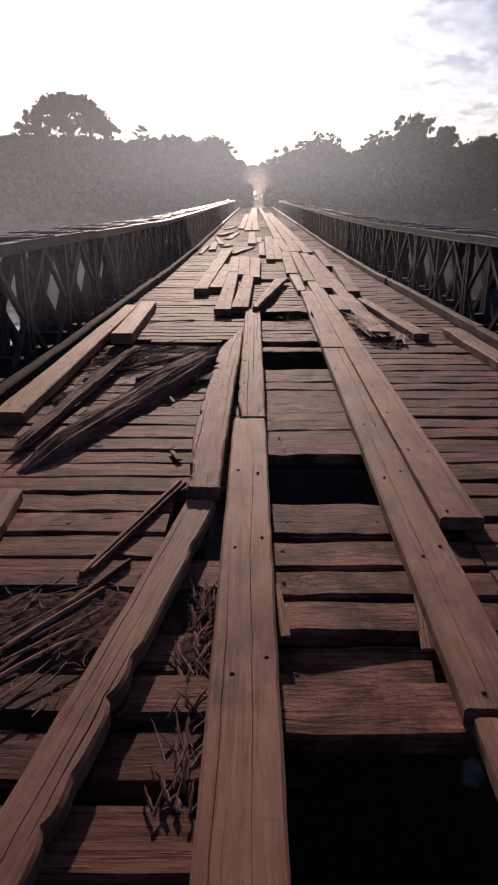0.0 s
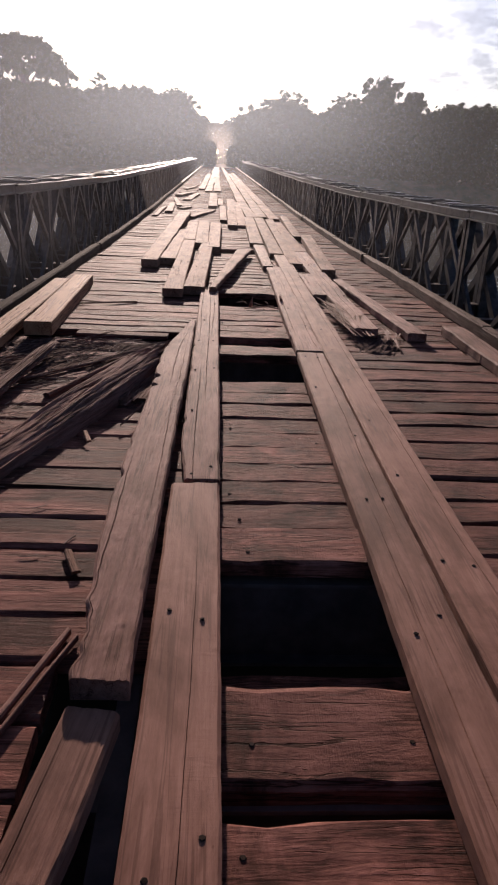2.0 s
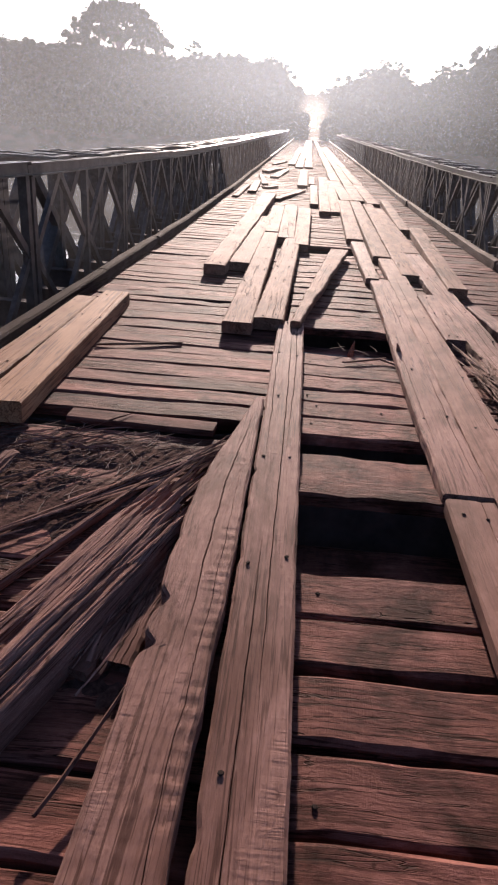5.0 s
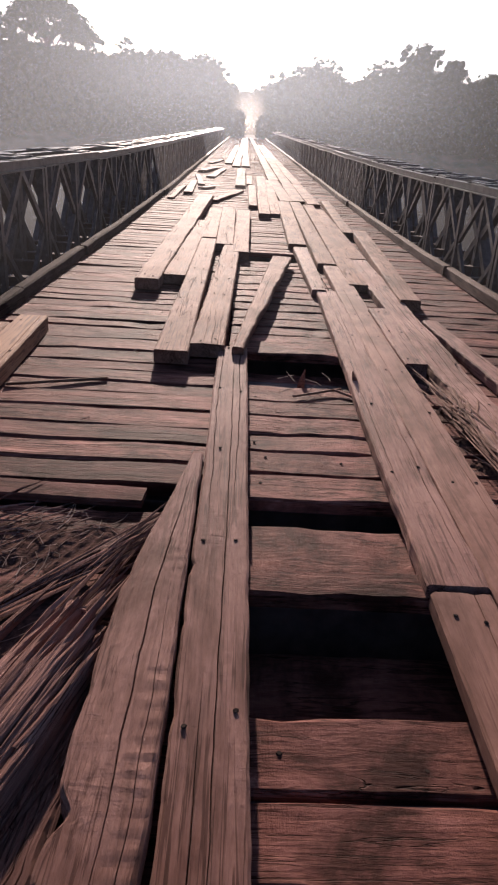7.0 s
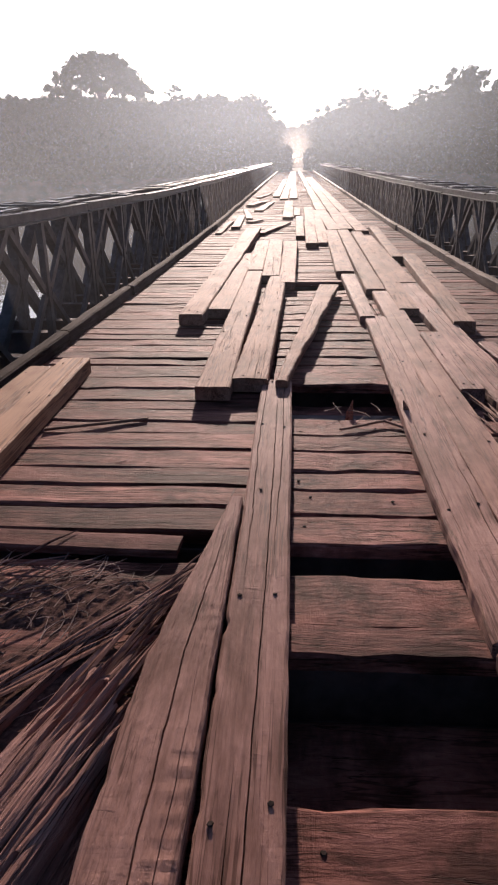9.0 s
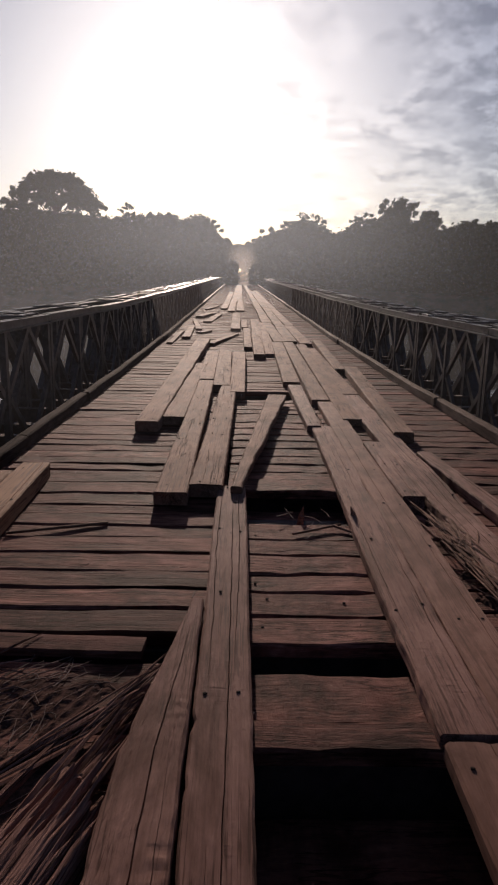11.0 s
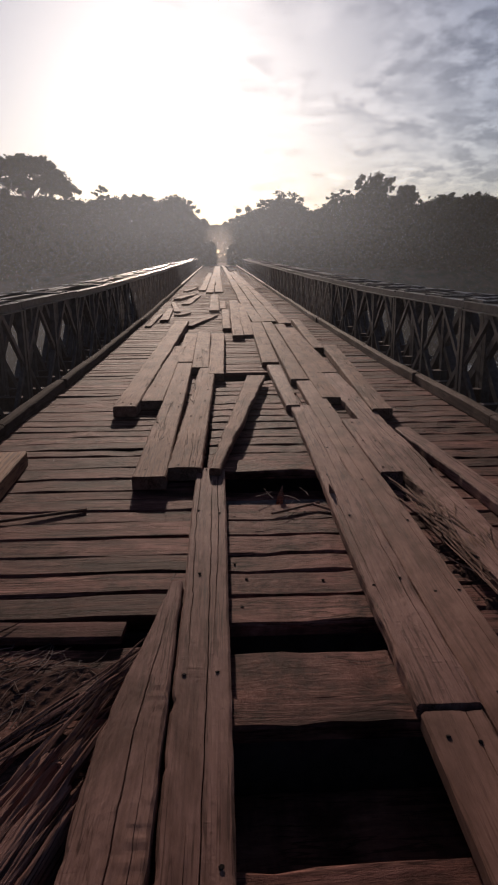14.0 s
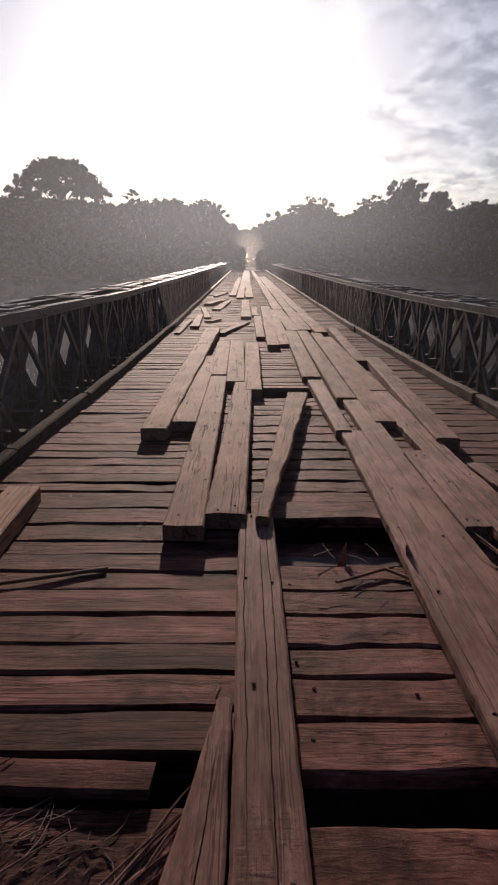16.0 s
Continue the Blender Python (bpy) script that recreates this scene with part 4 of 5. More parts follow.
MIDDLE = ((2.24, 2.46, 0), (2.5, 2.71, -0.05), (2.73, 2.92, -0.01), (2.95, 3.13, 0), (3.16, 3.38, 0), (3.48, 3.82, -0.02), (4.4, 4.66, 0.01), (4.67, 4.89, 0),
          (4.9, 5.11, 0), (5.125, 5.34, -0.01), (5.36, 5.58, -0.02), (5.59, 5.81, -0.03), (5.83, 6.05, -0.04), (6.08, 6.32, -0.045), (6.37, 6.58, -0.05), (6.6, 6.84, -0.05), (6.9, 7.26, -0.2), (7.27, 7.42, 0.022), (7.465, 7.79, -0.035),
          (7.95, 8.19, 0), (8.2, 8.43, 0), (8.44, 8.63, 0), (8.64, 8.87, 0), (8.88, 9.11, 0), (9.12, 9.25, 0), (9.26, 9.42, -0.02), (9.44, 9.7, -0.1), (9.71, 9.96, -0.12), (3.84, 4.02, -0.16), (9.98, 10.3, 0.02))
for y0, y1, dz in MIDDLE:
    deck_board(-0.36, 0.6, y0, y1, dz, tilt=0.025 if y0 < 6.9 else 0.0)
    if 2.2 < y0 < 9.3:
        for x in (-0.17, 0.24):
            nl = new("nail", NAIL)
            nl.parent = deck
            nl.location = (x + drand.uniform(-0.04, 0.04), (y0 + y1) / 2 + drand.uniform(-0.05, 0.05), dz - 0.011)


def rows(x0, x1, y, end, dz=0.0, skip=()):
    while y < end:
        w = drand.uniform(0.185, 0.235)
        if not any(a < y + w / 2 < b for a, b in skip):
            deck_board(x0, x1, y, y + w - drand.uniform(0.004, 0.014), dz)
        y += w


def joints(x0, x1, edges, dz=0.0):
    """Boards between given joints."""
    for y0, y1 in zip(edges, edges[1:]):
        deck_board(x0, x1, y0 + 0.002, y1 - drand.uniform(0.002, 0.01), dz)


joints(-0.36, 0.6, (10.31, 10.52, 10.77, 11.05, 11.35, 11.61, 11.88, 12.18, 12.49, 12.73, 13.0, 13.25, 13.5, 13.71, 13.91))
RIGHT_ROWS = (3.62, 3.85, 4.05, 4.31, 4.49, 4.75, 4.95, 5.19, 5.42, 5.66, 5.9, 6.12, 6.35, 6.57, 6.79, 7.07, 7.32, 7.58, 7.8, 8.02, 8.25, 8.48, 8.7, 8.92, 9.15, 9.37, 9.6, 9.83,
              10.05, 10.27, 10.52, 10.78, 11.03, 11.24, 11.46, 11.7, 11.95, 12.23, 12.53, 12.8, 13.1, 13.33, 13.55, 13.76, 13.98)
joints(0.61, 2.24, RIGHT_ROWS)
rows(-2.24, 2.24, -14.0, -1.5)
rows(0.61, 2.24, -1.5, RIGHT_ROWS[0] - 0.15)
rows(0.61, 2.24, RIGHT_ROWS[-1], 14.55)
rows(-2.24, -0.37, -1.5, 1.6)
deck_board(-2.24, -0.37, 1.83, 2.02)
deck_board(-2.24, -0.37, 2.09, 2.28, -0.012)
deck_board(-2.24, -0.37, 2.32, 2.5)
deck_board(-2.24, -0.37, 2.52, 2.72, -0.01)
deck_board(-2.24, -0.37, 2.75, 2.97, -0.03)
joints(-2.24, -0.37, (2.99, 3.22))
joints(-2.24, -0.71, (3.22, 3.43, 3.66, 3.88))
joints(-2.24, -0.37, (3.88, 4.09, 4.3, 4.5, 4.73, 4.99, 5.21, 5.45))
joints(-2.24, -0.37, (5.47, 5.69, 5.92, 6.18, 6.46, 6.72, 6.95, 7.2, 7.44, 7.66, 7.86), -0.032)
joints(-2.24, -0.37, (8.03, 8.24, 8.45, 8.65, 8.89, 9.12, 9.31, 9.52, 9.69, 9.95, 10.22, 10.54, 10.71))
rows(-2.24, -0.37, 10.72, 14.6)
rows(-2.24, 2.24, 14.6, 42)
# the far boards, too small to tell apart
fv, ff = [], []
y = 42.0
while y < 95:
    w = drand.uniform(0.19, 0.23)
    bar(fv, ff, (-2.24, y, level(y) - 0.03 + drand.uniform(-0.008, 0.004)), (2.24, y, level(y) - 0.03 + drand.uniform(-0.008, 0.004)), w - 0.015, 0.06)
    y += w
far = new("far_boards", mesh_of("far_boards", fv, ff, DECK))
far.parent = deck
tagged(far, kind="stuff")


# ---- broken timber and litter ----
def splinter_log(a, b, r, seed, label):
    """A torn length of timber: a body ridged by its fibres, ragged at both ends, with a few long splinters standing off it."""
    rnd = random.Random(seed)
    a, b = Vector(a), Vector(b)
    d = b - a
    length = d.length
    verts, faces = [], []
    sides, n = 40, 22
    ridge = [rnd.uniform(0.8, 1.05) for _ in range(sides)]
    early = [rnd.uniform(0, 0.1) * length for _ in range(sides)]
    late = [rnd.uniform(0, 0.24) * length for _ in range(sides)]
    for k in range(n + 1):
        f = k / n
        for q in range(sides):
            t = q * math.tau / sides
            rr = r * (ridge[q] + 0.12 * noise.noise((q * 1.7 + seed, f * length * 2.5, 0)) + 0.06 * noise.noise((q * 3.1 + seed, f * length * 9, 4))) * (0.7 if k in (0, n) else 1)
            y = early[q] + (length - early[q] - late[q]) * f
            ct, st = math.cos(t), math.sin(t)
            sq = 1 / max(abs(ct), abs(st)) ** 0.7                # a squared section, its corners worn
            verts.append((rr * sq * ct + 0.02 * noise.noise((seed, f * 3, 2)), y, rr * sq * 0.7 * st + 0.02 * noise.noise((seed, f * 3, 8))))
    for k in range(n):
        for q in range(sides):
            q2 = (q + 1) % sides
            faces.append((k * sides + q, k * sides + q2, (k + 1) * sides + q2, (k + 1) * sides + q))
    faces += [tuple(range(sides - 1, -1, -1)), tuple(n * sides + q for q in range(sides))]
    ob = new("broken_timber", mesh_of("broken_timber", verts, faces, SPLINTER))
    dn = d.normalized()
    side = dn.cross(Vector((0, 0, 1))).normalized()
    upv = side.cross(dn)
    ob.matrix_world = Matrix(((side.x, dn.x, upv.x, a.x), (side.y, dn.y, upv.y, a.y), (side.z, dn.z, upv.z, a.z), (0, 0, 0, 1)))
    for i in range(int(8 + r * 200)):
        v, f_ = [], []
        y0 = rnd.uniform(0.0, 0.85) * length
        ln = rnd.uniform(0.06, 0.2) * length
        t = rnd.uniform(-0.3, math.pi + 0.3)
        p = Vector((r * 0.95 * math.cos(t), y0, r * 0.72 * math.sin(t)))
        q = p + Vector((rnd.uniform(-0.04, 0.04), ln, rnd.uniform(-0.02, 0.03)))
        m_ = (p + q) / 2 + Vector((0, 0, 0.008))
        w = rnd.uniform(0.004, 0.011)
        for c_, ww in ((p, 0.5), (m_, 1.0), (q, 0.15)):
            v += [c_ + Vector((-w * ww, 0, 0)), c_ + Vector((0, 0, w * ww * 0.8)), c_ + Vector((w * ww, 0, 0)), c_ + Vector((0, 0, -w * ww * 0.8))]
        for k in range(2):
            for j in range(4):
                j2 = (j + 1) % 4
                f_.append((k * 4 + j, k * 4 + j2, k * 4 + 4 + j2, k * 4 + 4 + j))
        f_ += [(3, 2, 1, 0), (8, 9, 10, 11)]
        sp = new("splinter", mesh_of("splinter", v, f_, SPLINTER))
        sp.parent = ob
    return tagged(ob, label, "broken timber", "broken timbers")


def strand(p, q, w, th, seed, sag=0.0, material=None):
    """One torn strip of wood from p to q, tapering, slightly bent."""
    rnd = random.Random(seed)
    p, q = Vector(p), Vector(q)
    d = (q - p).normalized()
    side = d.cross(Vector((0, 0, 1))).normalized()
    bow, n = rnd.uniform(-0.04, 0.04) * (q - p).length, 7
    v, f = [], []
    for k in range(n + 1):
        h = k / n
        c = p.lerp(q, h) + side * (bow * math.sin(h * 3.1) + rnd.uniform(-0.002, 0.002)) + Vector((0, 0, sag * math.sin(h * 3.1)))
        ww = w * (1 - 0.8 * h ** 3) * rnd.uniform(0.8, 1.1) / 2
        tt = th * (1 - 0.7 * h ** 3) / 2
        v += [c - side * ww, c + Vector((0, 0, tt)), c + side * ww, c - Vector((0, 0, tt))]
    for k in range(n):
        for j in range(4):
            j2 = (j + 1) % 4
            f.append((k * 4 + j, k * 4 + j2, k * 4 + 4 + j2, k * 4 + 4 + j))
    f += [(3, 2, 1, 0), (n * 4, n * 4 + 1, n * 4 + 2, n * 4 + 3)]
    return mesh_of("strand", v, f, material or STRANDS)


def broken_beam():
    """A heavy timber snapped off: a rounded fibrous body, its far end torn into strands."""
    rnd = random.Random(12)
    a, b = Vector((-1.57, 4.15, -0.05)), Vector((-0.675, 7.2, -0.05))
    d = b - a
    length = d.length
    half, high, n, m = 0.115, 0.145, 130, 130
    verts, faces = [], []
    torn = [0.14 * noise.noise((k * 0.12, 7, 1)) + 0.05 * noise.noise((k * 0.9, 2, 5)) - 0.12 for k in range(m)]
    for i in range(n + 1):
        h = i / n
        for k in range(m):
            u = k / (m - 1)                                    # up the left side, over the top and down the right side
            y = length * h + torn[k] * max(0, h - 0.7) / 0.3 * 1.2
            shrink = min(1, 0.74 + 0.4 * h) - 0.4 * max(0, 0.12 - h) / 0.12
            tear = max(0, h - 0.92) / 0.08 * (0.03 + 0.05 * noise.noise((k * 0.15, 3, 3)))
            if 0.18 <= u <= 0.82:
                v_ = (u - 0.5) / 0.32
                ridge = 0.016 * math.exp(-(noise.noise((k * 0.048, y * 0.6, 1)) / 0.06) ** 2) + 0.006 * math.exp(-(noise.noise((k * 0.12, y * 1.3, 4)) / 0.07) ** 2)
                ridge += 0.0025 * noise.noise((k * 0.5, y * 14, 2)) + 0.005 * noise.noise((k * 0.12, y * 7, 2))
                x, z = half * v_, high * (1 - 0.16 * abs(v_) ** 3) - ridge + 0.02 * noise.noise((v_ * 2, y * 1.4, 9)) - tear
            else:
                v_ = min(u, 1 - u) / 0.18
                x, z = math.copysign(half, u - 0.5), high * 0.82 * v_ - 0.02
                x += 0.003 * noise.noise((k * 0.5, y * 3, 6)) + 0.01 * noise.noise((1, y * 1.6, z * 8))
                z -= tear * v_
            verts.append((x * shrink + 0.03 * noise.noise((2, y * 0.9, 5)), y, z * shrink))
    for i in range(n):
        for k in range(m):
            k2 = (k + 1) % m
            faces.append((i * m + k, (i + 1) * m + k, (i + 1) * m + k2, i * m + k2))
    faces += [tuple(range(m)), tuple(range(n * m + m - 1, n * m - 1, -1))]
    ob = new("broken_beam", mesh_of("broken_beam", verts, faces, SPLINTER))
    dn = d.normalized()
    side = dn.cross(Vector((0, 0, 1))).normalized()
    m4 = Matrix(((side.x, dn.x, 0, a.x), (side.y, dn.y, 0, a.y), (0, 0, 1, a.z), (0, 0, 0, 1)))
    ob.matrix_world = m4
    for i in range(9):                                  # loose fibres along its top
        t = math.pi * rnd.uniform(0.3, 0.95)
        x = half * math.copysign(abs(math.cos(t)) ** 0.45, math.cos(t))
        z = high * abs(math.sin(t)) ** 0.32
        y0 = length * (0.2 + 0.8 * rnd.random() ** 0.8) - 0.45
        ln = rnd.uniform(0.15, 0.45)
        s0, s1 = min(1, 0.72 + 0.4 * y0 / length), min(1, 0.72 + 0.4 * (y0 + ln) / length)
        bend = 0.03 * noise.noise((2, y0 * 0.9, 5)), 0.03 * noise.noise((2, (y0 + ln) * 0.9, 5))
        st = new("strand", strand((x * s0 + bend[0], y0, z * s0 - 0.006), (x * s1 + bend[1] + rnd.gauss(0, 0.006), y0 + ln, z * s1 - 0.008), rnd.uniform(0.006, 0.014), rnd.uniform(0.004, 0.008), 1400 + i, 0.003))
        st.parent = ob
    for i in range(26):                                  # the frayed end
        x = rnd.uniform(-half, half * 0.2)
        z = rnd.uniform(0.06, high - 0.02)
        y0 = length - rnd.uniform(0.3, 0.6)
        ln = rnd.uniform(0.4, 0.75)
        st = new("strand", strand((x, y0, z), (x * 0.8 + rnd.gauss(0.0, 0.012), y0 + ln, z * rnd.uniform(0.55, 0.85) + 0.01), rnd.uniform(0.012, 0.03), rnd.uniform(0.012, 0.024), 900 + i, 0.008))
        st.parent = ob
    return tagged(ob, "heavy snapped brown timber with a frayed fibrous end", "broken timber", "broken timbers")


def fibre_bundle(a, b, number, spread, seed, label, length=(0.4, 0.9), material=None, stray=0.09, width=(0.007, 0.026)):
    """Long torn fibres lying together on the boards."""
    rnd = random.Random(seed)
    a, b = Vector(a), Vector(b)
    d = (b - a).normalized()
    side = d.cross(Vector((0, 0, 1))).normalized()
    root = new("fibre_bundle")
    root.location = a
    for i in range(number):
        h = rnd.random()
        ln = rnd.uniform(*length)
        p = (b - a) * h * 0.6 + side * rnd.gauss(0, spread) + Vector((0, 0, rnd.uniform(0.0, 0.016)))
        q = p + d * ln + side * rnd.gauss(0, stray) * ln + Vector((0, 0, rnd.uniform(-0.004, 0.008)))
        st = new("strand", strand(p, q, rnd.uniform(*width), rnd.uniform(0.004, 0.009), seed * 100 + i, 0.003, material))
        st.parent = root
    return tagged(root, label, "wood fibres", "torn fibre bundles")


STRANDS = wood("torn wood strands", (0.1, 0.052, 0.042), (0.22, 0.122, 0.1), (0.33, 0.2, 0.168), 0.9, 0.003, 0.7, 0.5, tones=(0.6, 1.25), shine=0.05, sheen=0.0)
broken_beam()
fibre_bundle((-1.92, 6.2, -0.012), (-0.55, 7.65, -0.008), 9, 0.02, 51, "bundle of long torn brown wood fibres on the boards", (0.4, 1.0), None, 0.04, (0.008, 0.024))
fibre_bundle((-1.95, 6.75, -0.012), (-0.8, 7.75, -0.008), 7, 0.02, 56, "bundle of long torn brown wood fibres on the boards", (0.3, 0.8), None, 0.06, (0.008, 0.022))
tread((-1.3, 6.25), (-0.83, 7.42), 0.04, 0.025, SPLINTER, "long split sliver of timber beside the broken beam", z=-0.03, thick=0.032, wob=0.014, ragged=0.12, nails=False, group="broken planks", name="broken_plank", grooves=0.012)
tread((-1.75, 6.3), (-0.75, 7.55), 0.022, 0.014, ROUGHWOOD, "long thin split of timber among the fibres", z=-0.028, thick=0.018, wob=0.012, ragged=0.1, nails=False, group="broken planks", name="broken_plank", grooves=0.0)
fibre_bundle((-1.95, 6.6, -0.012), (-1.45, 7.9, -0.012), 22, 0.14, 52, "loose brown wood fibres tangled on the boards", (0.1, 0.35), None, 0.4, (0.004, 0.01))
fibre_bundle((-0.8, 7.3, -0.008), (-0.5, 7.8, -0.01), 26, 0.035, 53, "torn fibres by the snapped timber's end", (0.15, 0.5), None, 0.15, (0.006, 0.016))
fibre_bundle((-0.84, 6.08, -0.004), (-0.64, 6.9, -0.004), 22, 0.05, 54, "torn fibres lying in the broken timber's shadow", (0.15, 0.5), None, 0.08, (0.006, 0.016))
fibre_bundle((-1.6, 7.45, -0.008), (-0.85, 7.85, -0.008), 30, 0.1, 55, "short bent wood fibres against the board edge", (0.08, 0.28), None, 0.6, (0.004, 0.01))
fibre_bundle((-1.5, 5.15, 0.0), (-0.95, 5.5, 0.0), 22, 0.05, 57, "short pale wood fibres on the boards", (0.06, 0.2), None, 0.6, (0.005, 0.014))
tread((-0.87, 6.17), (-0.66, 7.05), 0.15, 0.1, SPLINTER, "fibrous split slab beside the broken timber", z=-0.03, thick=0.03, wob=0.03, ragged=0.16, nails=False, group="broken planks", name="broken_plank", grooves=0.018)
tread((-0.74, 6.2), (-0.625, 6.95), 0.09, 0.07, SPLINTER, "fibrous split slab beside the broken timber", z=-0.026, thick=0.03, wob=0.03, ragged=0.16, nails=False, group="broken planks", name="broken_plank", grooves=0.018)
splinter_log((-1.7, 4.35, 0.035), (-1.47, 7.4, 0.045), 0.042, 2, "thin splintered brown timber among the debris")
for k, (x0, y0, x1, y1, w) in enumerate(((-0.985, 3.05, -0.69, 4.02, 0.022), (-0.955, 3.08, -0.665, 3.98, 0.014), (-1.02, 2.78, -0.8, 3.2, 0.018), (-1.12, 2.6, -0.86, 2.98, 0.015))):
    tread((x0, y0), (x1, y1), w, w * 0.8, ROUGHWOOD, "long thin wood splinter on the deck boards", thick=0.018, nails=False, wob=0.006, ragged=0.05, group="broken planks", name="broken_plank", edge=0.003)


def litter(name, boxes, count_, seed, label, size=(0.04, 0.2), way=(1.3, 0.7)):
    rnd = random.Random(seed)
    verts, faces = [], []
    for _ in range(count_):
        x0, x1, y0, y1, z = boxes[rnd.randrange(len(boxes))]
        p = Vector((rnd.uniform(x0, x1), rnd.uniform(y0, y1), z + rnd.uniform(0.0, 0.008)))
        a = rnd.gauss(*way)
        ln = rnd.uniform(*size) * (1.8 if rnd.random() < 0.1 else 1)
        bend, w = rnd.gauss(0, 0.35), rnd.uniform(0.0016, 0.0048)
        for k in range(3):                                  # a bent sliver in three lengths
            d = Vector((math.cos(a + bend * k), math.sin(a + bend * k), rnd.uniform(-0.012, 0.02))) * ln / 3
            bar(verts, faces, p, p + d, w * (1 - 0.22 * k), w * 0.7)
            p = p + d * 0.97
    ob = new(name, mesh_of(name, verts, faces, STRAW))
    return tagged(ob, label, "wood litter", kind="stuff")


DEBRIS = grainy("matted wood debris", (0.03, 0.016, 0.013), (0.12, 0.062, 0.05), 60.0, 0.98, 0.0, 0.01, 8, 0.5, 0.2)
DEBRIS.node_tree.nodes["Principled BSDF"].inputs["Specular IOR Level"].default_value = 0.05


def debris_mat(x0, x1, y0, y1, z, rise, seed, label):
    """An uneven, fibrous mat of rotten wood lying over the boards in patches."""
    nx, ny = int((x1 - x0) * 95), int((y1 - y0) * 60)
    verts, faces = [], []
    for j in range(ny + 1):
        for i in range(nx + 1):
            x, y = x0 + (x1 - x0) * i / nx, y0 + (y1 - y0) * j / ny
            inside = min(x - x0, x1 - x, y - y0, y1 - y) / 0.16 + 0.9 * noise.noise((x * 7, y * 7, seed + 3))
            rim = min(1, max(0, inside)) if 0 < i < nx and 0 < j < ny else 0
            along = (x - 0.4 * y, x * 0.4 + y)
            h = 0.5 * noise.noise((x * 3 + seed, y * 2.6, 1)) + 0.7 * (0.5 - 2 * abs(noise.noise((along[0] * 17, along[1] * 2.2, seed)))) + 0.35 * noise.noise((along[0] * 40, along[1] * 6, seed)) + 0.3 * noise.noise((x * 30, y * 30, seed))
            verts.append((x, y, z + rise * (h + 0.15) * rim - 0.03 * (1 - rim)))
    w = nx + 1
    faces = [(j * w + i, j * w + i + 1, (j + 1) * w + i + 1, (j + 1) * w + i) for j in range(ny) for i in range(nx)]
    ob = new("wood_debris", mesh_of("wood_debris", verts, faces, DEBRIS))
    return tagged(ob, label, "wood debris", kind="stuff")


debris_mat(-2.0, -0.6, 6.75, 7.86, -0.031, 0.013, 3, "dark matted wood debris covering the broken boards")
debris_mat(-0.95, -0.48, 6.0, 6.9, -0.032, 0.012, 4, "dark matted wood debris beside the broken timber")
debris_mat(-2.2, -1.5, 5.4, 6.0, -0.03, 0.022, 9, "dark matted wood debris on the sunken boards")
debris_mat(-1.7, -0.62, 2.46, 3.05, 0.0, 0.014, 8, "dark rotten wood debris on the deck boards")
debris_mat(-0.63, -0.44, 2.12, 3.2, -0.01, 0.02, 5, "dark fibrous debris beside the tread plank")
debris_mat(0.8, 1.3, 7.4, 10.2, 0.0, 0.02, 6, "torn wood debris between the planks")
litter("wood_litter", [(-2.0, -0.6, 6.5, 7.8, -0.03), (-1.9, -0.9, 7.0, 7.8, -0.026), (-2.0, -1.4, 5.5, 6.8, -0.03)], 460, 3, "brown wood fibres littering the broken boards", (0.04, 0.2), (0.75, 0.6))
litter("wood_litter", [(-1.3, -0.7, 2.3, 3.1, 0.0), (-1.6, -0.9, 2.2, 3.0, 0.0)], 90, 4, "brown wood fibres and splinters between the planks", (0.03, 0.13))
fibre_bundle((-0.5, 1.95, 0.0), (-0.5, 2.6, 0.004), 46, 0.03, 61, "brown torn fibres along the tread plank's edge", (0.05, 0.16), None, 0.45, (0.005, 0.014))
fibre_bundle((-0.5, 2.4, -0.02), (-0.47, 3.3, 0.0), 60, 0.025, 62, "dense brown torn fibres along the tread plank's edge", (0.06, 0.2), None, 0.4, (0.005, 0.016))
fibre_bundle((-1.3, 2.3, 0.0), (-0.8, 3.0, 0.01), 20, 0.1, 63, "brown fibres scattered over the deck boards", (0.15, 0.5))
scrap((-0.215, 2.66), (-0.235, 3.0), 0.03, 0.012)
scrap((0.245, 2.6), (0.3, 3.02), 0.06, 0.008)
fibre_bundle((1.0, 7.85, 0.05), (0.88, 9.6, 0.07), 34, 0.05, 71, "pale torn strips of timber between two planks", (0.3, 0.9), PALEWOOD)
fibre_bundle((1.16, 7.6, 0.02), (1.3, 8.4, 0.03), 7, 0.06, 72, "torn strips of timber at a plank's broken end", (0.15, 0.45), GREYWOOD)
litter("wood_litter", [(-0.2, 0.4, 8.9, 9.6, 0.01)], 9, 6, "pale wood splinters on the boards", (0.08, 0.2))
litter("wood_litter", [(-2.0, -0.4, 2.0, 5.4, 0.0), (-2.0, 2.0, 8.0, 20.0, 0.0), (0.7, 2.0, 3.0, 12.0, 0.0)], 150, 8, "small wood chips scattered over the deck", (0.02, 0.09), (1.3, 1.5))


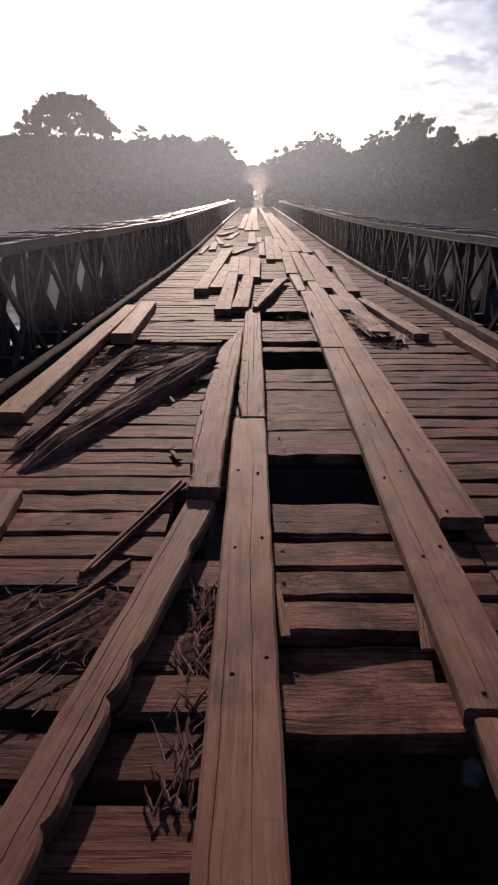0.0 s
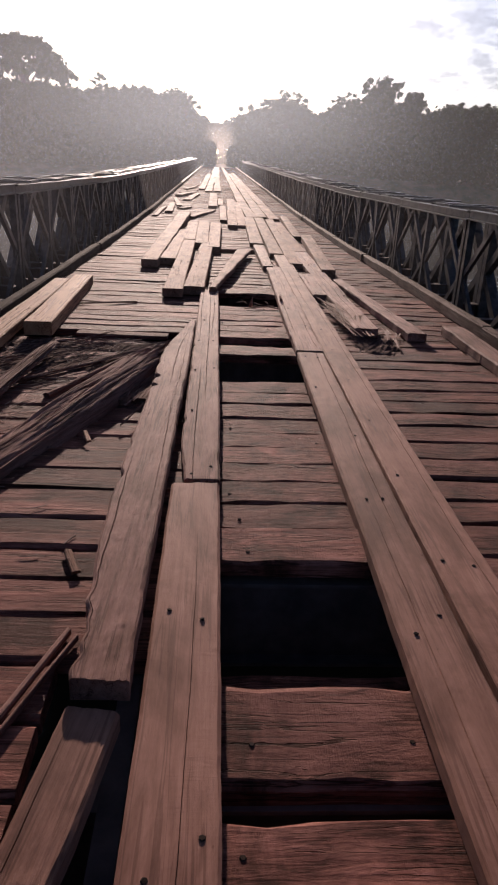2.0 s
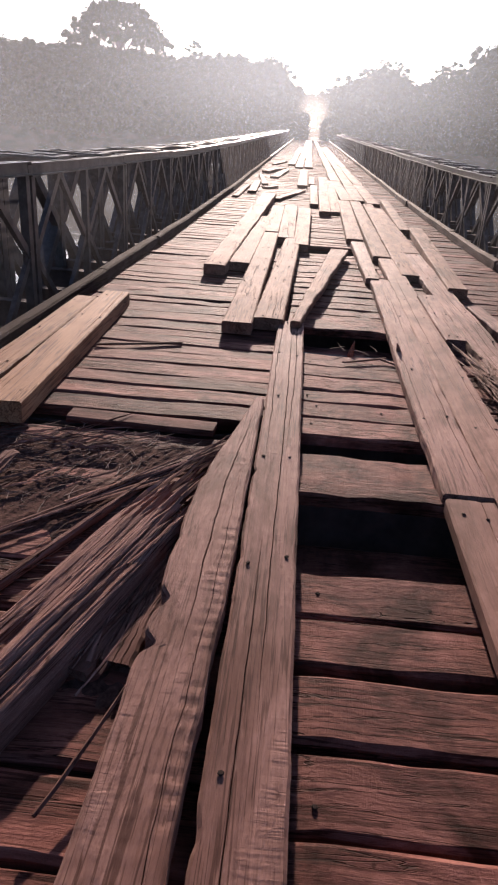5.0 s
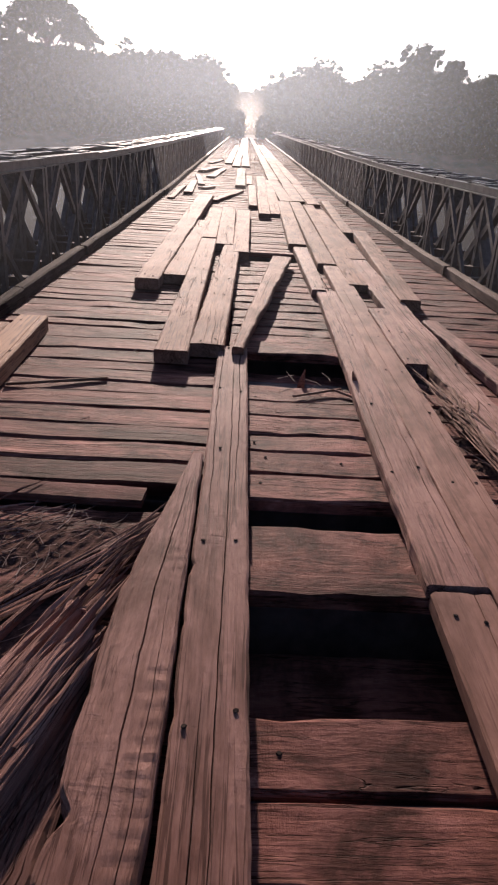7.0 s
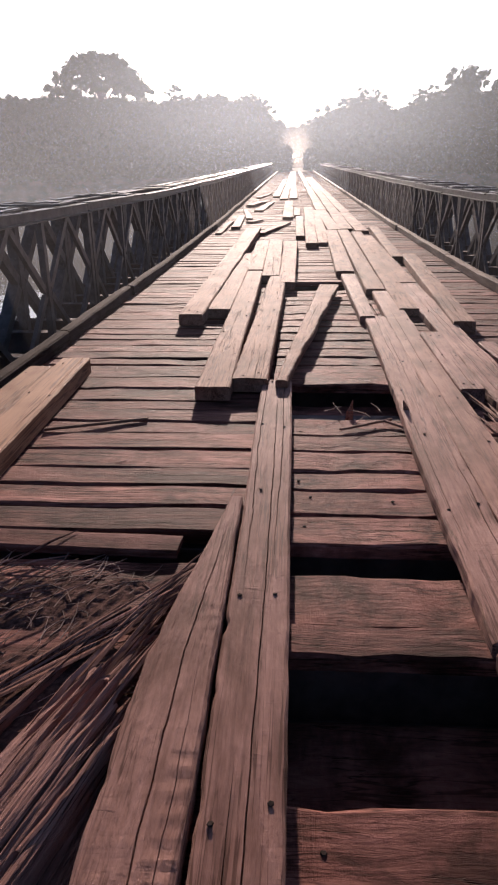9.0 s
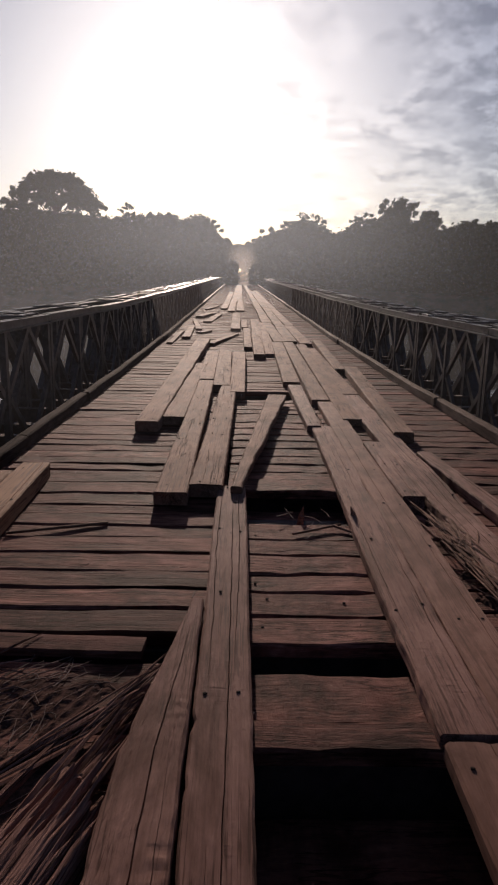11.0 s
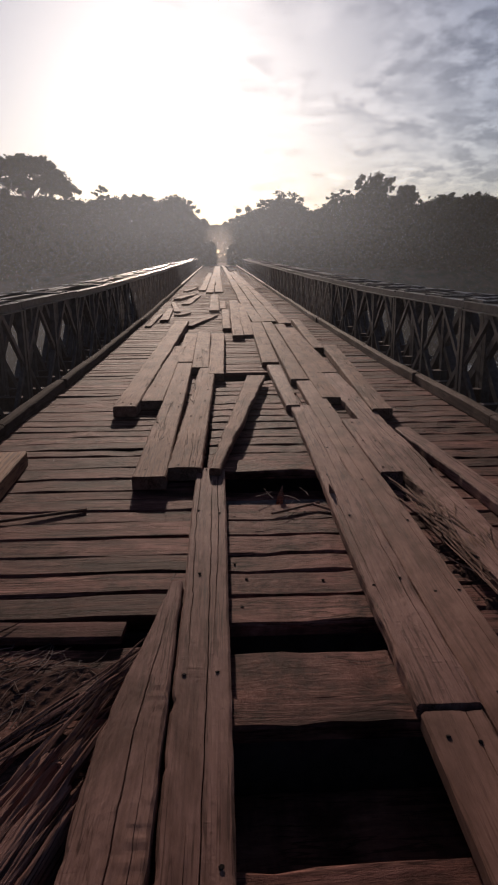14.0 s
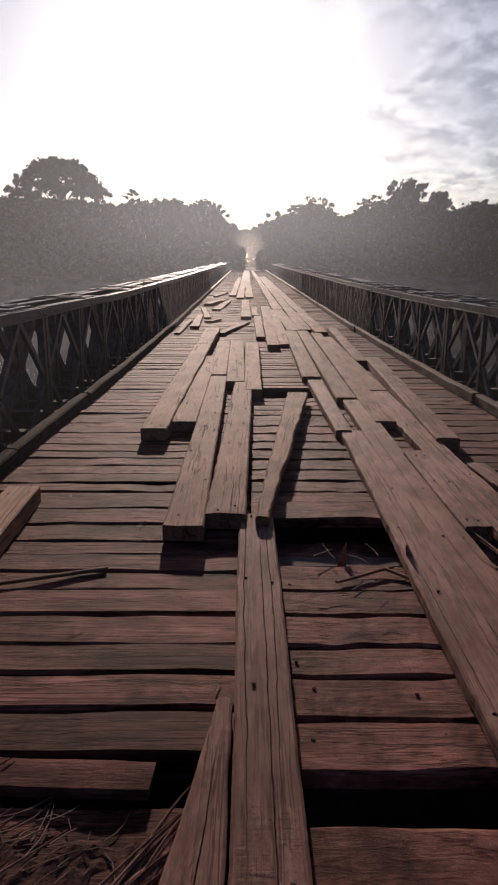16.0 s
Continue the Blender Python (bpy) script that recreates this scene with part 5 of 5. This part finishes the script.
def stub(x, y, z, lean, height, seed):
    """A sharp splinter standing up from a broken board."""
    rnd = random.Random(seed)
    v, f = [], []
    for k in range(4):
        h = k / 3
        w = 0.03 * (1 - h) ** 0.7 + 0.002
        for q in range(5):
            t = q * math.tau / 5
            v.append((w * math.cos(t) + lean * h * h + rnd.uniform(-0.003, 0.003), w * 0.6 * math.sin(t), height * h))
    for k in range(3):
        for q in range(5):
            q2 = (q + 1) % 5
            f.append((k * 5 + q, k * 5 + q2, k * 5 + 5 + q2, k * 5 + 5 + q))
    f += [(4, 3, 2, 1, 0), (15, 16, 17, 18, 19)]
    ob = new("wood_splinter", mesh_of("wood_splinter", v, f, PALEWOOD))
    ob.location = (x, y, z)
    return tagged(ob, "sharp pale wood splinter standing up from the boards", "splinter", "standing splinters")


stub(0.1, 9.5, -0.1, 0.02, 0.17, 1)
stub(0.42, 9.35, -0.02, -0.03, 0.14, 2)
stub(0.47, 9.48, -0.1, 0.05, 0.16, 3)
fibre_bundle((-0.22, 7.56, -0.07), (-0.2, 7.7, -0.06), 5, 0.02, 58, "small tuft of straw-like fibres on the board", (0.08, 0.16), PALEWOOD, 0.5, (0.004, 0.009))
scrap((0.02, 9.16), (0.34, 9.34), 0.016, 0.012)
scrap((0.28, 9.32), (0.52, 9.06), 0.018, 0.012)
scrap((-1.62, 9.12), (-1.05, 9.32), 0.025, 0.014)
scrap((0.44, 10.9), (0.5, 11.25), 0.025, 0.03)

scrap((-0.735, 4.31), (-0.8, 4.47), 0.034, 0.012)
scrap((-0.9, 5.5), (-0.95, 5.66), 0.026, 0.01)
fibre_bundle((0.99, 8.1, 0.06), (0.89, 9.7, 0.08), 60, 0.045, 73, "pale torn strips of timber between two planks", (0.12, 0.4), PALEWOOD, 0.25, (0.008, 0.022))
st = new("wood_splinter", strand((-0.775, 5.76, 0.004), (-0.65, 6.22, 0.035), 0.014, 0.012, 77, 0.006))
tagged(st, "thin broken stick leaning on the pointed plank", "splinter", "standing splinters")
